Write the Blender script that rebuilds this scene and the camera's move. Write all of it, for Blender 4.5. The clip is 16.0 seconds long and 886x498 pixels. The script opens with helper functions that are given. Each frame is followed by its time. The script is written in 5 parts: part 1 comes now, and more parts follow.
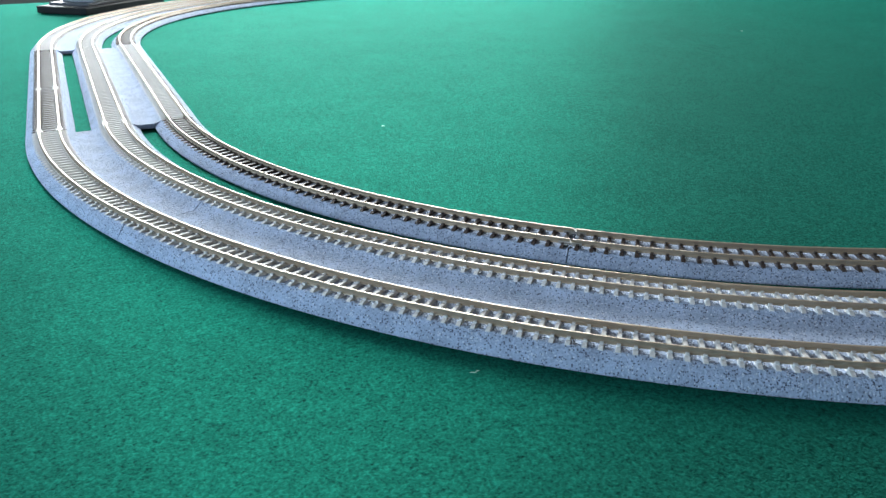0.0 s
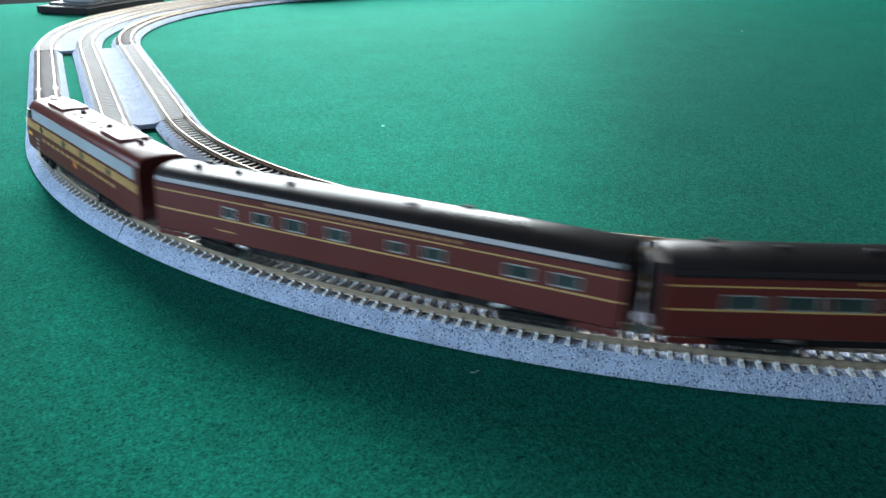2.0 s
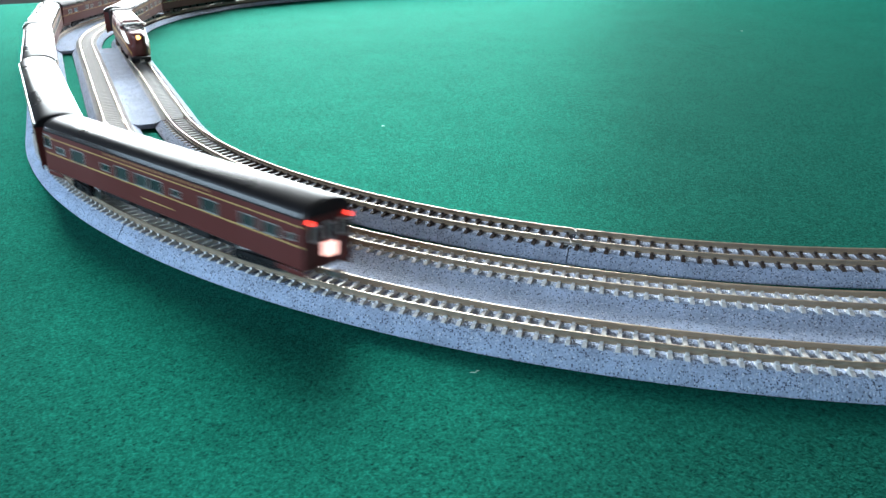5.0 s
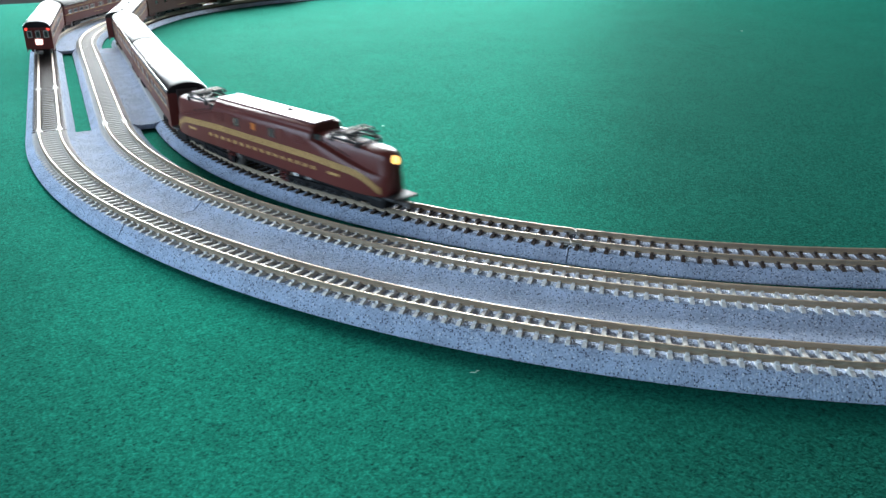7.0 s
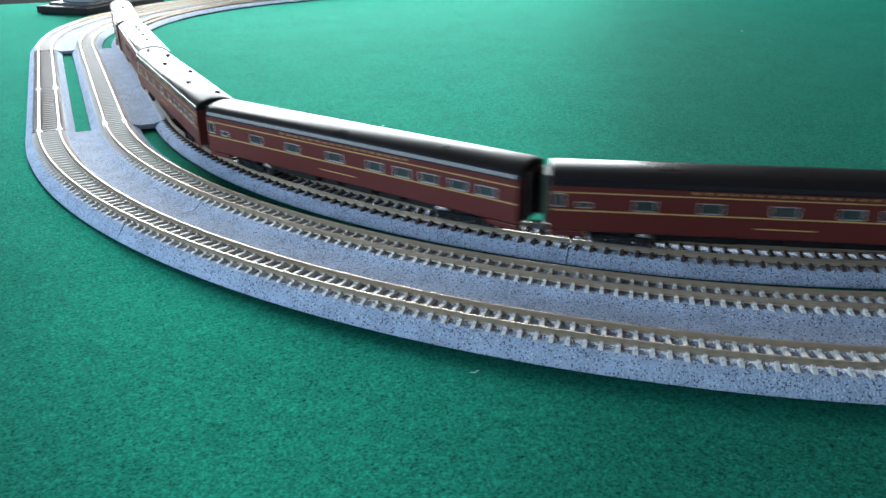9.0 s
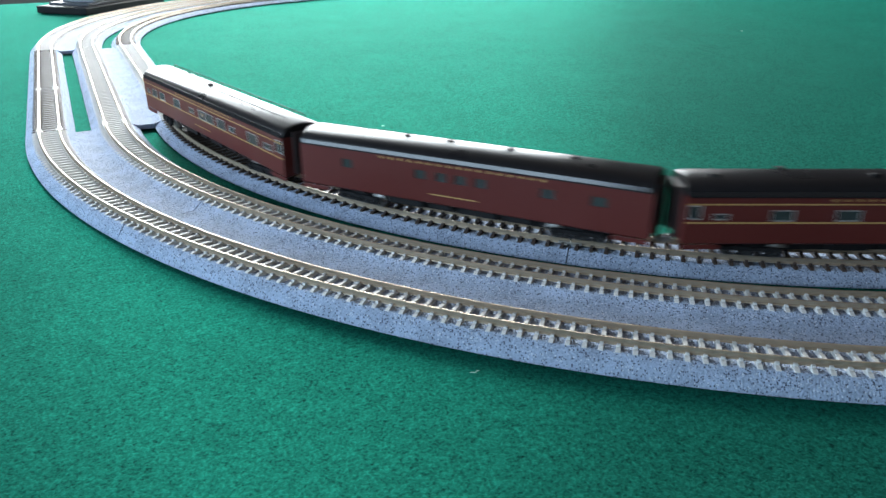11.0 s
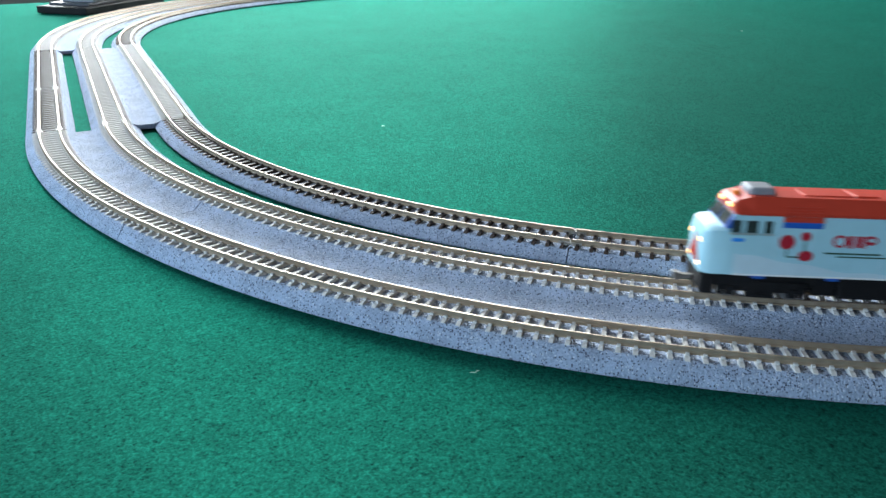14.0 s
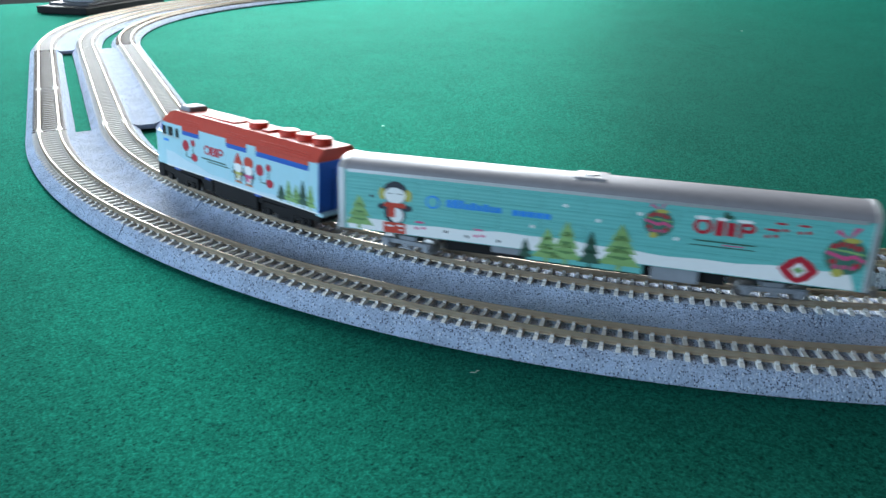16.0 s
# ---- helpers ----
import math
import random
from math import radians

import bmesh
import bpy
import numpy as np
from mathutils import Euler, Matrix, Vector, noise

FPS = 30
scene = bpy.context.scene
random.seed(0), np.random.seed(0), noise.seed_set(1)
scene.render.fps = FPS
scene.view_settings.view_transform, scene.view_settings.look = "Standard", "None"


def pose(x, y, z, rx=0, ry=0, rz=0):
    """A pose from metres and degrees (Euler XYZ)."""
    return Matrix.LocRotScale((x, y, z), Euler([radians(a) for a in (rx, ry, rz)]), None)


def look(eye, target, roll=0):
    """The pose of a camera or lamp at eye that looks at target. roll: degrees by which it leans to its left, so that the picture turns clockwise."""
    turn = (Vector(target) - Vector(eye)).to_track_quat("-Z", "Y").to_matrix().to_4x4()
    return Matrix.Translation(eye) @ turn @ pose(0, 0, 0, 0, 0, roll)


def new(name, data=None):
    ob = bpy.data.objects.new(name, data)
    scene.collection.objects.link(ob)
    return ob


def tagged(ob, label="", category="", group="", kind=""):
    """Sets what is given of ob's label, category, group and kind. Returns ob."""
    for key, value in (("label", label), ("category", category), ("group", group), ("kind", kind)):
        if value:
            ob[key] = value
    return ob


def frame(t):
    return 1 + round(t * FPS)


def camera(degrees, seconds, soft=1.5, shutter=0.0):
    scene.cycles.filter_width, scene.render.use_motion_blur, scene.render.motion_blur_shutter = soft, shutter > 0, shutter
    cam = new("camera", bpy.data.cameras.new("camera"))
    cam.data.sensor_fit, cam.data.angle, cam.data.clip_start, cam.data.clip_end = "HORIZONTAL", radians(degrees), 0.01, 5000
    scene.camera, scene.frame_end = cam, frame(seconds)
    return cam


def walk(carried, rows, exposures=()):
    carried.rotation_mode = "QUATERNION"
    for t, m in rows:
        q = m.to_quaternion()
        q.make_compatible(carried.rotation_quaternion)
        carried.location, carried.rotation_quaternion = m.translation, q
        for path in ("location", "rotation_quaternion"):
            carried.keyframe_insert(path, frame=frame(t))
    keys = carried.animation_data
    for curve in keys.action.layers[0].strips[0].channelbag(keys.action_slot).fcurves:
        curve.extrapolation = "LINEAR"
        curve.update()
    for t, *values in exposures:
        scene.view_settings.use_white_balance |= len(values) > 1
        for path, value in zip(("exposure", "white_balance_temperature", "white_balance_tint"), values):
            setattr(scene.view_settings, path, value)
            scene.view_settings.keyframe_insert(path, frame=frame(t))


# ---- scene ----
# ---- camera ----
RAIL = 0.0068            # rail top above the cloth
cam = camera(61.19, 16.0, soft=1.5, shutter=0.5)
EYE = pose(0, 0, 0.1058 + RAIL, 90 - 24.2, 0, 0)
walk(cam, [(0, EYE), (16.0, EYE)], [(0, -0.08), (1.8, -0.06), (3.0, 0.26), (4.2, 0.26), (6.2, -0.05), (8.0, -0.05), (9.2, 0.02), (11.4, 0.08), (12.6, 0.08), (13.6, -0.08), (16.0, -0.08)])

# ---- light ----
world = bpy.data.worlds.new("world")
scene.world = world
world.use_nodes = True
wn = world.node_tree.nodes
sky = wn.new("ShaderNodeTexSky")
sky.sky_type = "NISHITA"
sky.sun_disc = False
sky.sun_elevation = radians(40)
sky.sun_rotation = radians(200)
wn["Background"].inputs["Strength"].default_value = 0.10
world.node_tree.links.new(sky.outputs[0], wn["Background"].inputs[0])


# the table's own axes: x outwards over its short side, -y away from the eye
CENTRE = Vector((0.15859, 0.57875))
A0 = radians(206.302)
ROOM = Matrix.Translation((CENTRE.x, CENTRE.y, 0)) @ Matrix.Rotation(A0, 4, "Z")


def window_light(eye, target, w, h, power, color):
    d = bpy.data.lights.new("window_light", "AREA")
    d.shape, d.size, d.size_y, d.energy, d.color = "RECTANGLE", w, h, power, color
    new("window_light", d).matrix_world = ROOM @ look(eye, target)


window_light((-0.12, -1.13, 0.56), (-0.12, 0, 0.56), 1.40, 0.90, 80, (0.90, 0.97, 1.0))
window_light((1.48, 0.17, 0.42), (0, 0.17, 0.42), 1.5, 0.66, 21, (0.56, 0.78, 1.0))

# ---- materials ----
def mat(name, color, rough=0.5, metal=0.0, spec=0.5, var=0.12, scale=300.0, bump=0.0, bscale=None, coat=0.0, sheen=0.0, sheen_tint=(1, 1, 1), emit=None, power=0.0, spec_tint=None):
    """A surface with variation at two scales, relief, and a little gloss variation."""
    m = bpy.data.materials.new(name)
    m.use_nodes = True
    nt = m.node_tree
    n, l = nt.nodes, nt.links
    b = n["Principled BSDF"]
    b.inputs["Metallic"].default_value = metal
    b.inputs["Specular IOR Level"].default_value = spec
    if spec_tint:
        b.inputs["Specular Tint"].default_value = (*spec_tint, 1)
    b.inputs["Coat Weight"].default_value = coat
    b.inputs["Sheen Weight"].default_value = sheen
    b.inputs["Sheen Tint"].default_value = (*sheen_tint, 1)
    b.inputs["Sheen Roughness"].default_value = 0.35
    tc = n.new("ShaderNodeTexCoord")
    fine = n.new("ShaderNodeTexNoise")
    fine.inputs["Scale"].default_value = scale
    fine.inputs["Detail"].default_value = 4
    big = n.new("ShaderNodeTexNoise")
    big.inputs["Scale"].default_value = scale / 14
    big.inputs["Detail"].default_value = 3
    for t in (fine, big):
        l.new(tc.outputs["Object"], t.inputs["Vector"])
    add = n.new("ShaderNodeMath")
    add.operation = "ADD"
    l.new(fine.outputs["Fac"], add.inputs[0])
    l.new(big.outputs["Fac"], add.inputs[1])
    ramp = n.new("ShaderNodeMapRange")
    ramp.inputs["From Min"].default_value, ramp.inputs["From Max"].default_value = 0.6, 1.4
    ramp.inputs["To Min"].default_value, ramp.inputs["To Max"].default_value = 1 - var, 1 + var
    l.new(add.outputs[0], ramp.inputs["Value"])
    mul = n.new("ShaderNodeVectorMath")
    mul.operation = "SCALE"
    mul.inputs[0].default_value = color
    l.new(ramp.outputs[0], mul.inputs["Scale"])
    l.new(mul.outputs[0], b.inputs["Base Color"])
    rr = n.new("ShaderNodeMapRange")
    rr.inputs["From Min"].default_value, rr.inputs["From Max"].default_value = 0.3, 0.7
    rr.inputs["To Min"].default_value, rr.inputs["To Max"].default_value = max(rough - 0.06, 0.02), min(rough + 0.08, 1)
    l.new(big.outputs["Fac"], rr.inputs["Value"])
    l.new(rr.outputs[0], b.inputs["Roughness"])
    if bump:
        bn = n.new("ShaderNodeTexNoise")
        bn.inputs["Scale"].default_value = bscale or scale
        bn.inputs["Detail"].default_value = 5
        l.new(tc.outputs["Object"], bn.inputs["Vector"])
        bp = n.new("ShaderNodeBump")
        bp.inputs["Strength"].default_value = min(bump, 1.0)
        bp.inputs["Distance"].default_value = 0.0006
        l.new(bn.outputs["Fac"], bp.inputs["Height"])
        l.new(bp.outputs[0], b.inputs["Normal"])
    if emit:
        b.inputs["Emission Color"].default_value = (*emit, 1)
        b.inputs["Emission Strength"].default_value = power
    return m


def ballast_mat():
    """Moulded grey ballast: a grey ground with pale and dark grains, grainy relief."""
    m = mat("ballast", (0.36, 0.435, 0.575), 0.74, spec=0.09, var=0.32, scale=1500, bump=1.0, bscale=1500)
    nt = m.node_tree
    n, l = nt.nodes, nt.links
    b = n["Principled BSDF"]
    old = b.inputs["Base Color"].links[0].from_socket
    tc = n["Texture Coordinate"]
    last = old
    for scale, lim, col in ((1900, 0.24, (0.10, 0.115, 0.165, 1)), (2100, 0.11, (0.58, 0.64, 0.74, 1))):
        v = n.new("ShaderNodeTexVoronoi")
        v.inputs["Scale"].default_value = scale
        l.new(tc.outputs["Object"], v.inputs["Vector"])
        # only some of the cells carry a grain
        sep = n.new("ShaderNodeSeparateColor")
        l.new(v.outputs["Color"], sep.inputs[0])
        pick = n.new("ShaderNodeMath")
        pick.operation = "LESS_THAN"
        pick.inputs[1].default_value = lim
        l.new(sep.outputs[0], pick.inputs[0])
        near = n.new("ShaderNodeMath")
        near.operation = "LESS_THAN"
        near.inputs[1].default_value = 0.5
        l.new(v.outputs["Distance"], near.inputs[0])
        both = n.new("ShaderNodeMath")
        both.operation = "MULTIPLY"
        l.new(pick.outputs[0], both.inputs[0])
        l.new(near.outputs[0], both.inputs[1])
        mx = n.new("ShaderNodeMix")
        mx.data_type = "RGBA"
        l.new(both.outputs[0], mx.inputs[0])
        l.new(last, mx.inputs[6])
        mx.inputs[7].default_value = col
        last = mx.outputs[2]
    l.new(last, b.inputs["Base Color"])
    return m


BALLAST = ballast_mat()


def felt_mat():
    """Needled wool felt: saturated green, fine fibrous grain, a soft nap."""
    m = bpy.data.materials.new("felt")
    m.use_nodes = True
    n, l = m.node_tree.nodes, m.node_tree.links
    b = n["Principled BSDF"]
    b.inputs["Roughness"].default_value = 0.9
    b.inputs["Specular IOR Level"].default_value = 0.02
    b.inputs["Sheen Weight"].default_value = 0.06
    b.inputs["Sheen Roughness"].default_value = 0.40
    b.inputs["Sheen Tint"].default_value = (0.05, 1.0, 0.74, 1)
    tc = n.new("ShaderNodeTexCoord")
    total = None
    heights = []
    for scale, detail, weight in ((1150, 3, 1.20), (480, 3, 0.65), (24, 2, 0.16)):
        t = n.new("ShaderNodeTexNoise")
        t.inputs["Scale"].default_value = scale
        t.inputs["Detail"].default_value = detail
        t.inputs["Distortion"].default_value = 0.6 if scale > 100 else 0.0
        l.new(tc.outputs["Object"], t.inputs["Vector"])
        heights.append(t)
        k = n.new("ShaderNodeMath")
        k.operation = "MULTIPLY_ADD"
        k.inputs[1].default_value = weight * 2
        l.new(t.outputs["Fac"], k.inputs[0])
        if total is None:
            k.inputs[2].default_value = 1 - 1.20 - 0.65 - 0.16
        else:
            l.new(total, k.inputs[2])
        total = k.outputs[0]
    top = n.new("ShaderNodeMath")
    top.operation = "MAXIMUM"
    top.inputs[1].default_value = 0.12
    l.new(total, top.inputs[0])
    mul = n.new("ShaderNodeVectorMath")
    mul.operation = "SCALE"
    mul.inputs[0].default_value = (0.0060, 0.073, 0.052)
    l.new(top.outputs[0], mul.inputs["Scale"])
    l.new(mul.outputs[0], b.inputs["Base Color"])
    bp = n.new("ShaderNodeBump")
    bp.inputs["Strength"].default_value = 1.0
    bp.inputs["Distance"].default_value = 0.0010
    l.new(heights[0].outputs["Fac"], bp.inputs["Height"])
    l.new(bp.outputs[0], b.inputs["Normal"])
    # the lie of the fibres throws a broad green gleam away from the light
    gleam = n.new("ShaderNodeBsdfGlossy")
    shade = n.new("ShaderNodeVectorMath")
    shade.operation = "SCALE"
    shade.inputs[0].default_value = (0.03, 0.60, 0.42)
    l.new(top.outputs[0], shade.inputs["Scale"])
    l.new(shade.outputs[0], gleam.inputs["Color"])
    gleam.inputs["Roughness"].default_value = 0.52
    mix = n.new("ShaderNodeMixShader")
    mix.inputs[0].default_value = 0.050
    l.new(b.outputs[0], mix.inputs[1])
    l.new(gleam.outputs[0], mix.inputs[2])
    l.new(mix.outputs[0], n["Material Output"].inputs["Surface"])
    return m


CLOTH = felt_mat()
RAILS = mat("nickel_silver", (0.42, 0.34, 0.25), 0.40, 0.55, var=0.10, scale=260)
TIE_PALE = mat("tie_concrete", (0.62, 0.61, 0.59), 0.60, spec=0.28, var=0.12, scale=900)
TIE_DARK = mat("tie_wood", (0.055, 0.04, 0.034), 0.45, spec=0.32, var=0.25, scale=900)
JOINER = mat("joiner_steel", (0.42, 0.40, 0.36), 0.45, 1.0)
MAROON = mat("maroon_paint", (0.098, 0.018, 0.015), 0.42, spec=0.3, var=0.06, scale=500)
BROWNRED = mat("loco_maroon_paint", (0.098, 0.017, 0.014), 0.34, spec=0.4, var=0.06, scale=500, coat=0.08)
BLACKROOF = mat("black_roof_paint", (0.014, 0.013, 0.014), 0.30, spec=0.12, var=0.2, scale=350)
EAVE = mat("glossy_black_eave", (0.012, 0.012, 0.014), 0.14, spec=0.6, var=0.1, scale=300)
BLACK = mat("black_plastic", (0.008, 0.008, 0.009), 0.62, spec=0.22, var=0.25, scale=500)
GOLD = mat("gold_paint", (0.46, 0.29, 0.10), 0.45, var=0.10, scale=700)
SILVER = mat("aluminium_grille", (0.52, 0.56, 0.62), 0.42, 0.55, var=0.08, scale=900)
GLASS = mat("dark_glass", (0.03, 0.04, 0.04), 0.08, spec=0.6, var=0.2, scale=300)
BLIND = mat("window_interior", (0.030, 0.045, 0.043), 0.30, spec=0.35, var=0.3, scale=260)
FRAME = mat("window_frame_metal", (0.55, 0.56, 0.55), 0.35, 0.7, var=0.08)
STEEL = mat("coupler_steel", (0.25, 0.24, 0.23), 0.4, 0.8, var=0.2)
PALEBLUE = mat("pale_blue_wrap", (0.37, 0.63, 0.72), 0.4, var=0.05, scale=300)
RED = mat("red_paint", (0.52, 0.045, 0.022), 0.5, var=0.08, scale=400)
BLUE = mat("blue_paint", (0.012, 0.10, 0.45), 0.4, var=0.06, scale=400)
TEAL = mat("teal_wrap", (0.13, 0.47, 0.45), 0.45, var=0.05, scale=300)
STAINLESS = mat("stainless_silver", (0.60, 0.62, 0.65), 0.38, 0.6, var=0.06, scale=400)
GALROOF = mat("gallery_roof_grey", (0.27, 0.265, 0.29), 0.50, 0.2, var=0.1, scale=400)
WHITE = mat("white_print", (0.80, 0.82, 0.82), 0.5, var=0.04, scale=600)
CRIMSON = mat("crimson_print", (0.45, 0.015, 0.035), 0.45, var=0.06, scale=600)
LEAF = mat("green_print", (0.22, 0.40, 0.14), 0.5, var=0.3, scale=700)
LEAFDARK = mat("dark_green_print", (0.025, 0.085, 0.055), 0.5, var=0.2, scale=700)
YELLOW = mat("yellow_print", (0.46, 0.42, 0.09), 0.5, var=0.08, scale=600)
INK = mat("dark_print", (0.02, 0.025, 0.04), 0.5, var=0.1, scale=600)
SKYBLUE = mat("blue_print", (0.02, 0.25, 0.75), 0.45, var=0.06, scale=600)
PINK = mat("pink_print", (0.62, 0.08, 0.22), 0.5, var=0.06, scale=600)
LAMP = mat("headlight_glow", (1.0, 0.8, 0.45), 0.3, emit=(1.0, 0.55, 0.15), power=3.0)
LAMPRED = mat("marker_glow", (0.8, 0.05, 0.03), 0.3, emit=(1.0, 0.06, 0.04), power=3.0)
SIGNGLOW = mat("tail_sign_glow", (0.9, 0.7, 0.65), 0.4, emit=(1.0, 0.55, 0.5), power=2.2)
# wall and ceiling colours carry the room's dimness: dark, to hold back bounce light
PLASTER = mat("wall_plaster_darkened", (0.17, 0.165, 0.16), 0.8, var=0.04, scale=6, bump=0.2, bscale=60)
CEIL = mat("ceiling_darkened", (0.16, 0.11, 0.08), 0.85, var=0.03, scale=5)
WOODFLOOR = mat("floor_wood", (0.20, 0.12, 0.07), 0.45, var=0.25, scale=14)
TABLEWOOD = mat("table_wood", (0.30, 0.19, 0.10), 0.5, var=0.2, scale=20)
GREYSTONE = mat("grey_stone_plastic", (0.22, 0.235, 0.27), 0.55, var=0.5, scale=420, bump=0.6, bscale=500)
DIAPHRAGM = mat("diaphragm_rubber", (0.03, 0.02, 0.02), 0.6, var=0.2)
LINT = mat("lint", (0.55, 0.55, 0.50), 0.8, var=0.1)


# ---- mesh helpers ----
def finish(name, bm, material, parent=None, label="", smooth=None, m=None):
    me = bpy.data.meshes.new(name)
    bmesh.ops.recalc_face_normals(bm, faces=bm.faces)
    if smooth is not None:
        for f in bm.faces:
            f.smooth = True
    bm.to_mesh(me)
    bm.free()
    if smooth is not None:
        me.set_sharp_from_angle(angle=radians(smooth))
    me.materials.append(material)
    ob = new(name, me)
    if parent:
        ob.parent = parent
    if m is not None:
        ob.matrix_basis = m
    if label:
        tagged(ob, label)
    return ob


def part(name, bm, material, parent, label="", smooth=None, m=None):
    return finish(name, bm, material, parent, label, smooth, m)


def thing(name, label, category, group=""):
    return tagged(new(name), label, category, group)


def box(bm, x0, x1, y0, y1, z0, z1, bevel=0.0):
    vs = [bm.verts.new((x, y, z)) for x in (x0, x1) for y in (y0, y1) for z in (z0, z1)]
    fs = [bm.faces.new([vs[i] for i in q]) for q in ((0, 1, 3, 2), (4, 6, 7, 5), (0, 4, 5, 1), (2, 3, 7, 6), (0, 2, 6, 4), (1, 5, 7, 3))]
    if bevel:
        es = list({e for f in fs for e in f.edges})
        bmesh.ops.bevel(bm, geom=es, offset=bevel, segments=2, affect="EDGES", profile=0.5)
    return bm


def boxes(*args, bevel=0.0):
    bm = bmesh.new()
    for a in args:
        box(bm, *a, bevel=bevel)
    return bm


def loft(bm, rings, closed=True, caps=True):
    """Rings of equal numbers of points, joined into a skin."""
    vr = [[bm.verts.new(p) for p in r] for r in rings]
    n = len(rings[0])
    for a, b in zip(vr, vr[1:]):
        for i in range(n if closed else n - 1):
            j = (i + 1) % n
            bm.faces.new((a[i], a[j], b[j], b[i]))
    if caps:
        bm.faces.new(vr[0])
        bm.faces.new(vr[-1])
    return bm


def prism(bm, profile, x0, x1):
    """A closed (y, z) profile drawn out along x."""
    return loft(bm, [[(x, y, z) for y, z in profile] for x in (x0, x1)])


def rod(bm, p, q, r, n=6):
    p, q = Vector(p), Vector(q)
    d = (q - p).normalized()
    a = d.orthogonal().normalized()
    b = d.cross(a)
    return loft(bm, [[o + r * (math.cos(2 * math.pi * i / n) * a + math.sin(2 * math.pi * i / n) * b) for i in range(n)] for o in (p, q)])


def disc_ring(bm, c, axis, r, h, n=14, bev=0.15):
    """A short round body with a rounded rim, along axis from c."""
    c, d = Vector(c), Vector(axis).normalized()
    a = d.orthogonal().normalized()
    b = d.cross(a)
    rings = []
    for rr, hh in ((r, 0), (r, h * (1 - bev)), (r * (1 - bev), h)):
        rings.append([c + d * hh + rr * (math.cos(2 * math.pi * i / n) * a + math.sin(2 * math.pi * i / n) * b) for i in range(n)])
    return loft(bm, rings)


def flat(bm, pts, y, side, t=0.00008):
    """A thin print on a vertical side: (x, z) outline, at the depth y, proud by t."""
    loft(bm, [[(x, y * side, z) for x, z in pts], [(x, (y + t) * side, z) for x, z in pts]])
    return bm


def oval(cx, cz, rx, rz, n=18, a0=0.0):
    return [(cx + rx * math.cos(a0 + 2 * math.pi * i / n), cz + rz * math.sin(a0 + 2 * math.pi * i / n)) for i in range(n)]


def rect(x0, x1, z0, z1):
    return [(x0, z0), (x1, z0), (x1, z1), (x0, z1)]


# ---- the line of the tracks ----
RADIUS = {"A": 0.414, "B": 0.381, "C": 0.348}
SIDE, FRONT = 0.292, 0.85       # the short and the long straights of the loop
CANT = radians(5.6)


def line(track):
    """The loop's stretches from the start of the near curve: (start, length, turning, point, heading)."""
    r = RADIUS[track]
    p = CENTRE + r * Vector((math.cos(A0), math.sin(A0)))
    out, s, a = [], 0.0, A0 + math.pi / 2
    for k in range(4):
        out.append((s, r * math.pi / 2, True, p.copy(), a))
        n = Vector((-math.sin(a), math.cos(a)))
        c = p + r * n
        a += math.pi / 2
        p = c - r * Vector((-math.sin(a), math.cos(a)))
        s += r * math.pi / 2
        d = FRONT if k % 2 == 0 else SIDE
        out.append((s, d, False, p.copy(), a))
        p = p + d * Vector((math.cos(a), math.sin(a)))
        s += d
    return out, s


LINES = {k: line(k) for k in RADIUS}


def ease(v):
    return min(max(v, 0.0), 1.0)


def at(track, s):
    """The point, heading and cant of a track at the way s."""
    segs, total = LINES[track]
    s %= total
    r = RADIUS[track]
    for s0, d, turning, p, a in segs:
        if s <= s0 + d + 1e-9:
            u = s - s0
            if not turning:
                return p + u * Vector((math.cos(a), math.sin(a))), a, 0.0
            t = u / r
            c = p + r * Vector((-math.sin(a), math.cos(a)))
            q = c - r * Vector((-math.sin(a + t), math.cos(a + t)))
            deg = math.degrees(t)
            cant = CANT * ease(deg / 22.5) * ease((90 - deg) / 22.5) if track != "C" else 0.0
            return q, a + t, cant
    raise ValueError(s)


def rail_frame(track, s, level=False):
    p, a, cant = at(track, s)
    if level:
        return Matrix.Translation((p.x, p.y, 0)) @ Matrix.Rotation(a, 4, "Z")
    return Matrix.Translation((p.x, p.y, RAIL + 0.005 * math.sin(cant))) @ Matrix.Rotation(a, 4, "Z") @ Matrix.Rotation(-cant, 4, "X")


# ---- the room ----
def structure(name, bm, material, label, m=None):
    ob = finish(name, bm, material, m=m)
    return tagged(ob, label, kind="structure")


FL, TOP = -0.75, 1.75
X0, X1, Y0, Y1 = -2.6, 1.5, -1.15, 3.0
structure("floor", boxes((X0, X1, Y0, Y1, FL - 0.05, FL)), WOODFLOOR, "brown wooden floor of the room", ROOM)
# ceiling and walls stand out of view, added to enclose the table
structure("ceiling", boxes((X0, X1, Y0, Y1, TOP, TOP + 0.05)), CEIL, "plain unseen ceiling, darkened to keep its reflection black", ROOM)
structure("wall_south", boxes((X0, X1, Y1, Y1 + 0.1, FL, TOP)), PLASTER, "plain unseen plaster wall, darkened to limit bounce light", ROOM)
structure("wall_east", boxes((X0 - 0.1, X0, Y0 - 0.1, Y1 + 0.1, FL, TOP)), PLASTER, "plain unseen plaster wall, darkened to limit bounce light", ROOM)
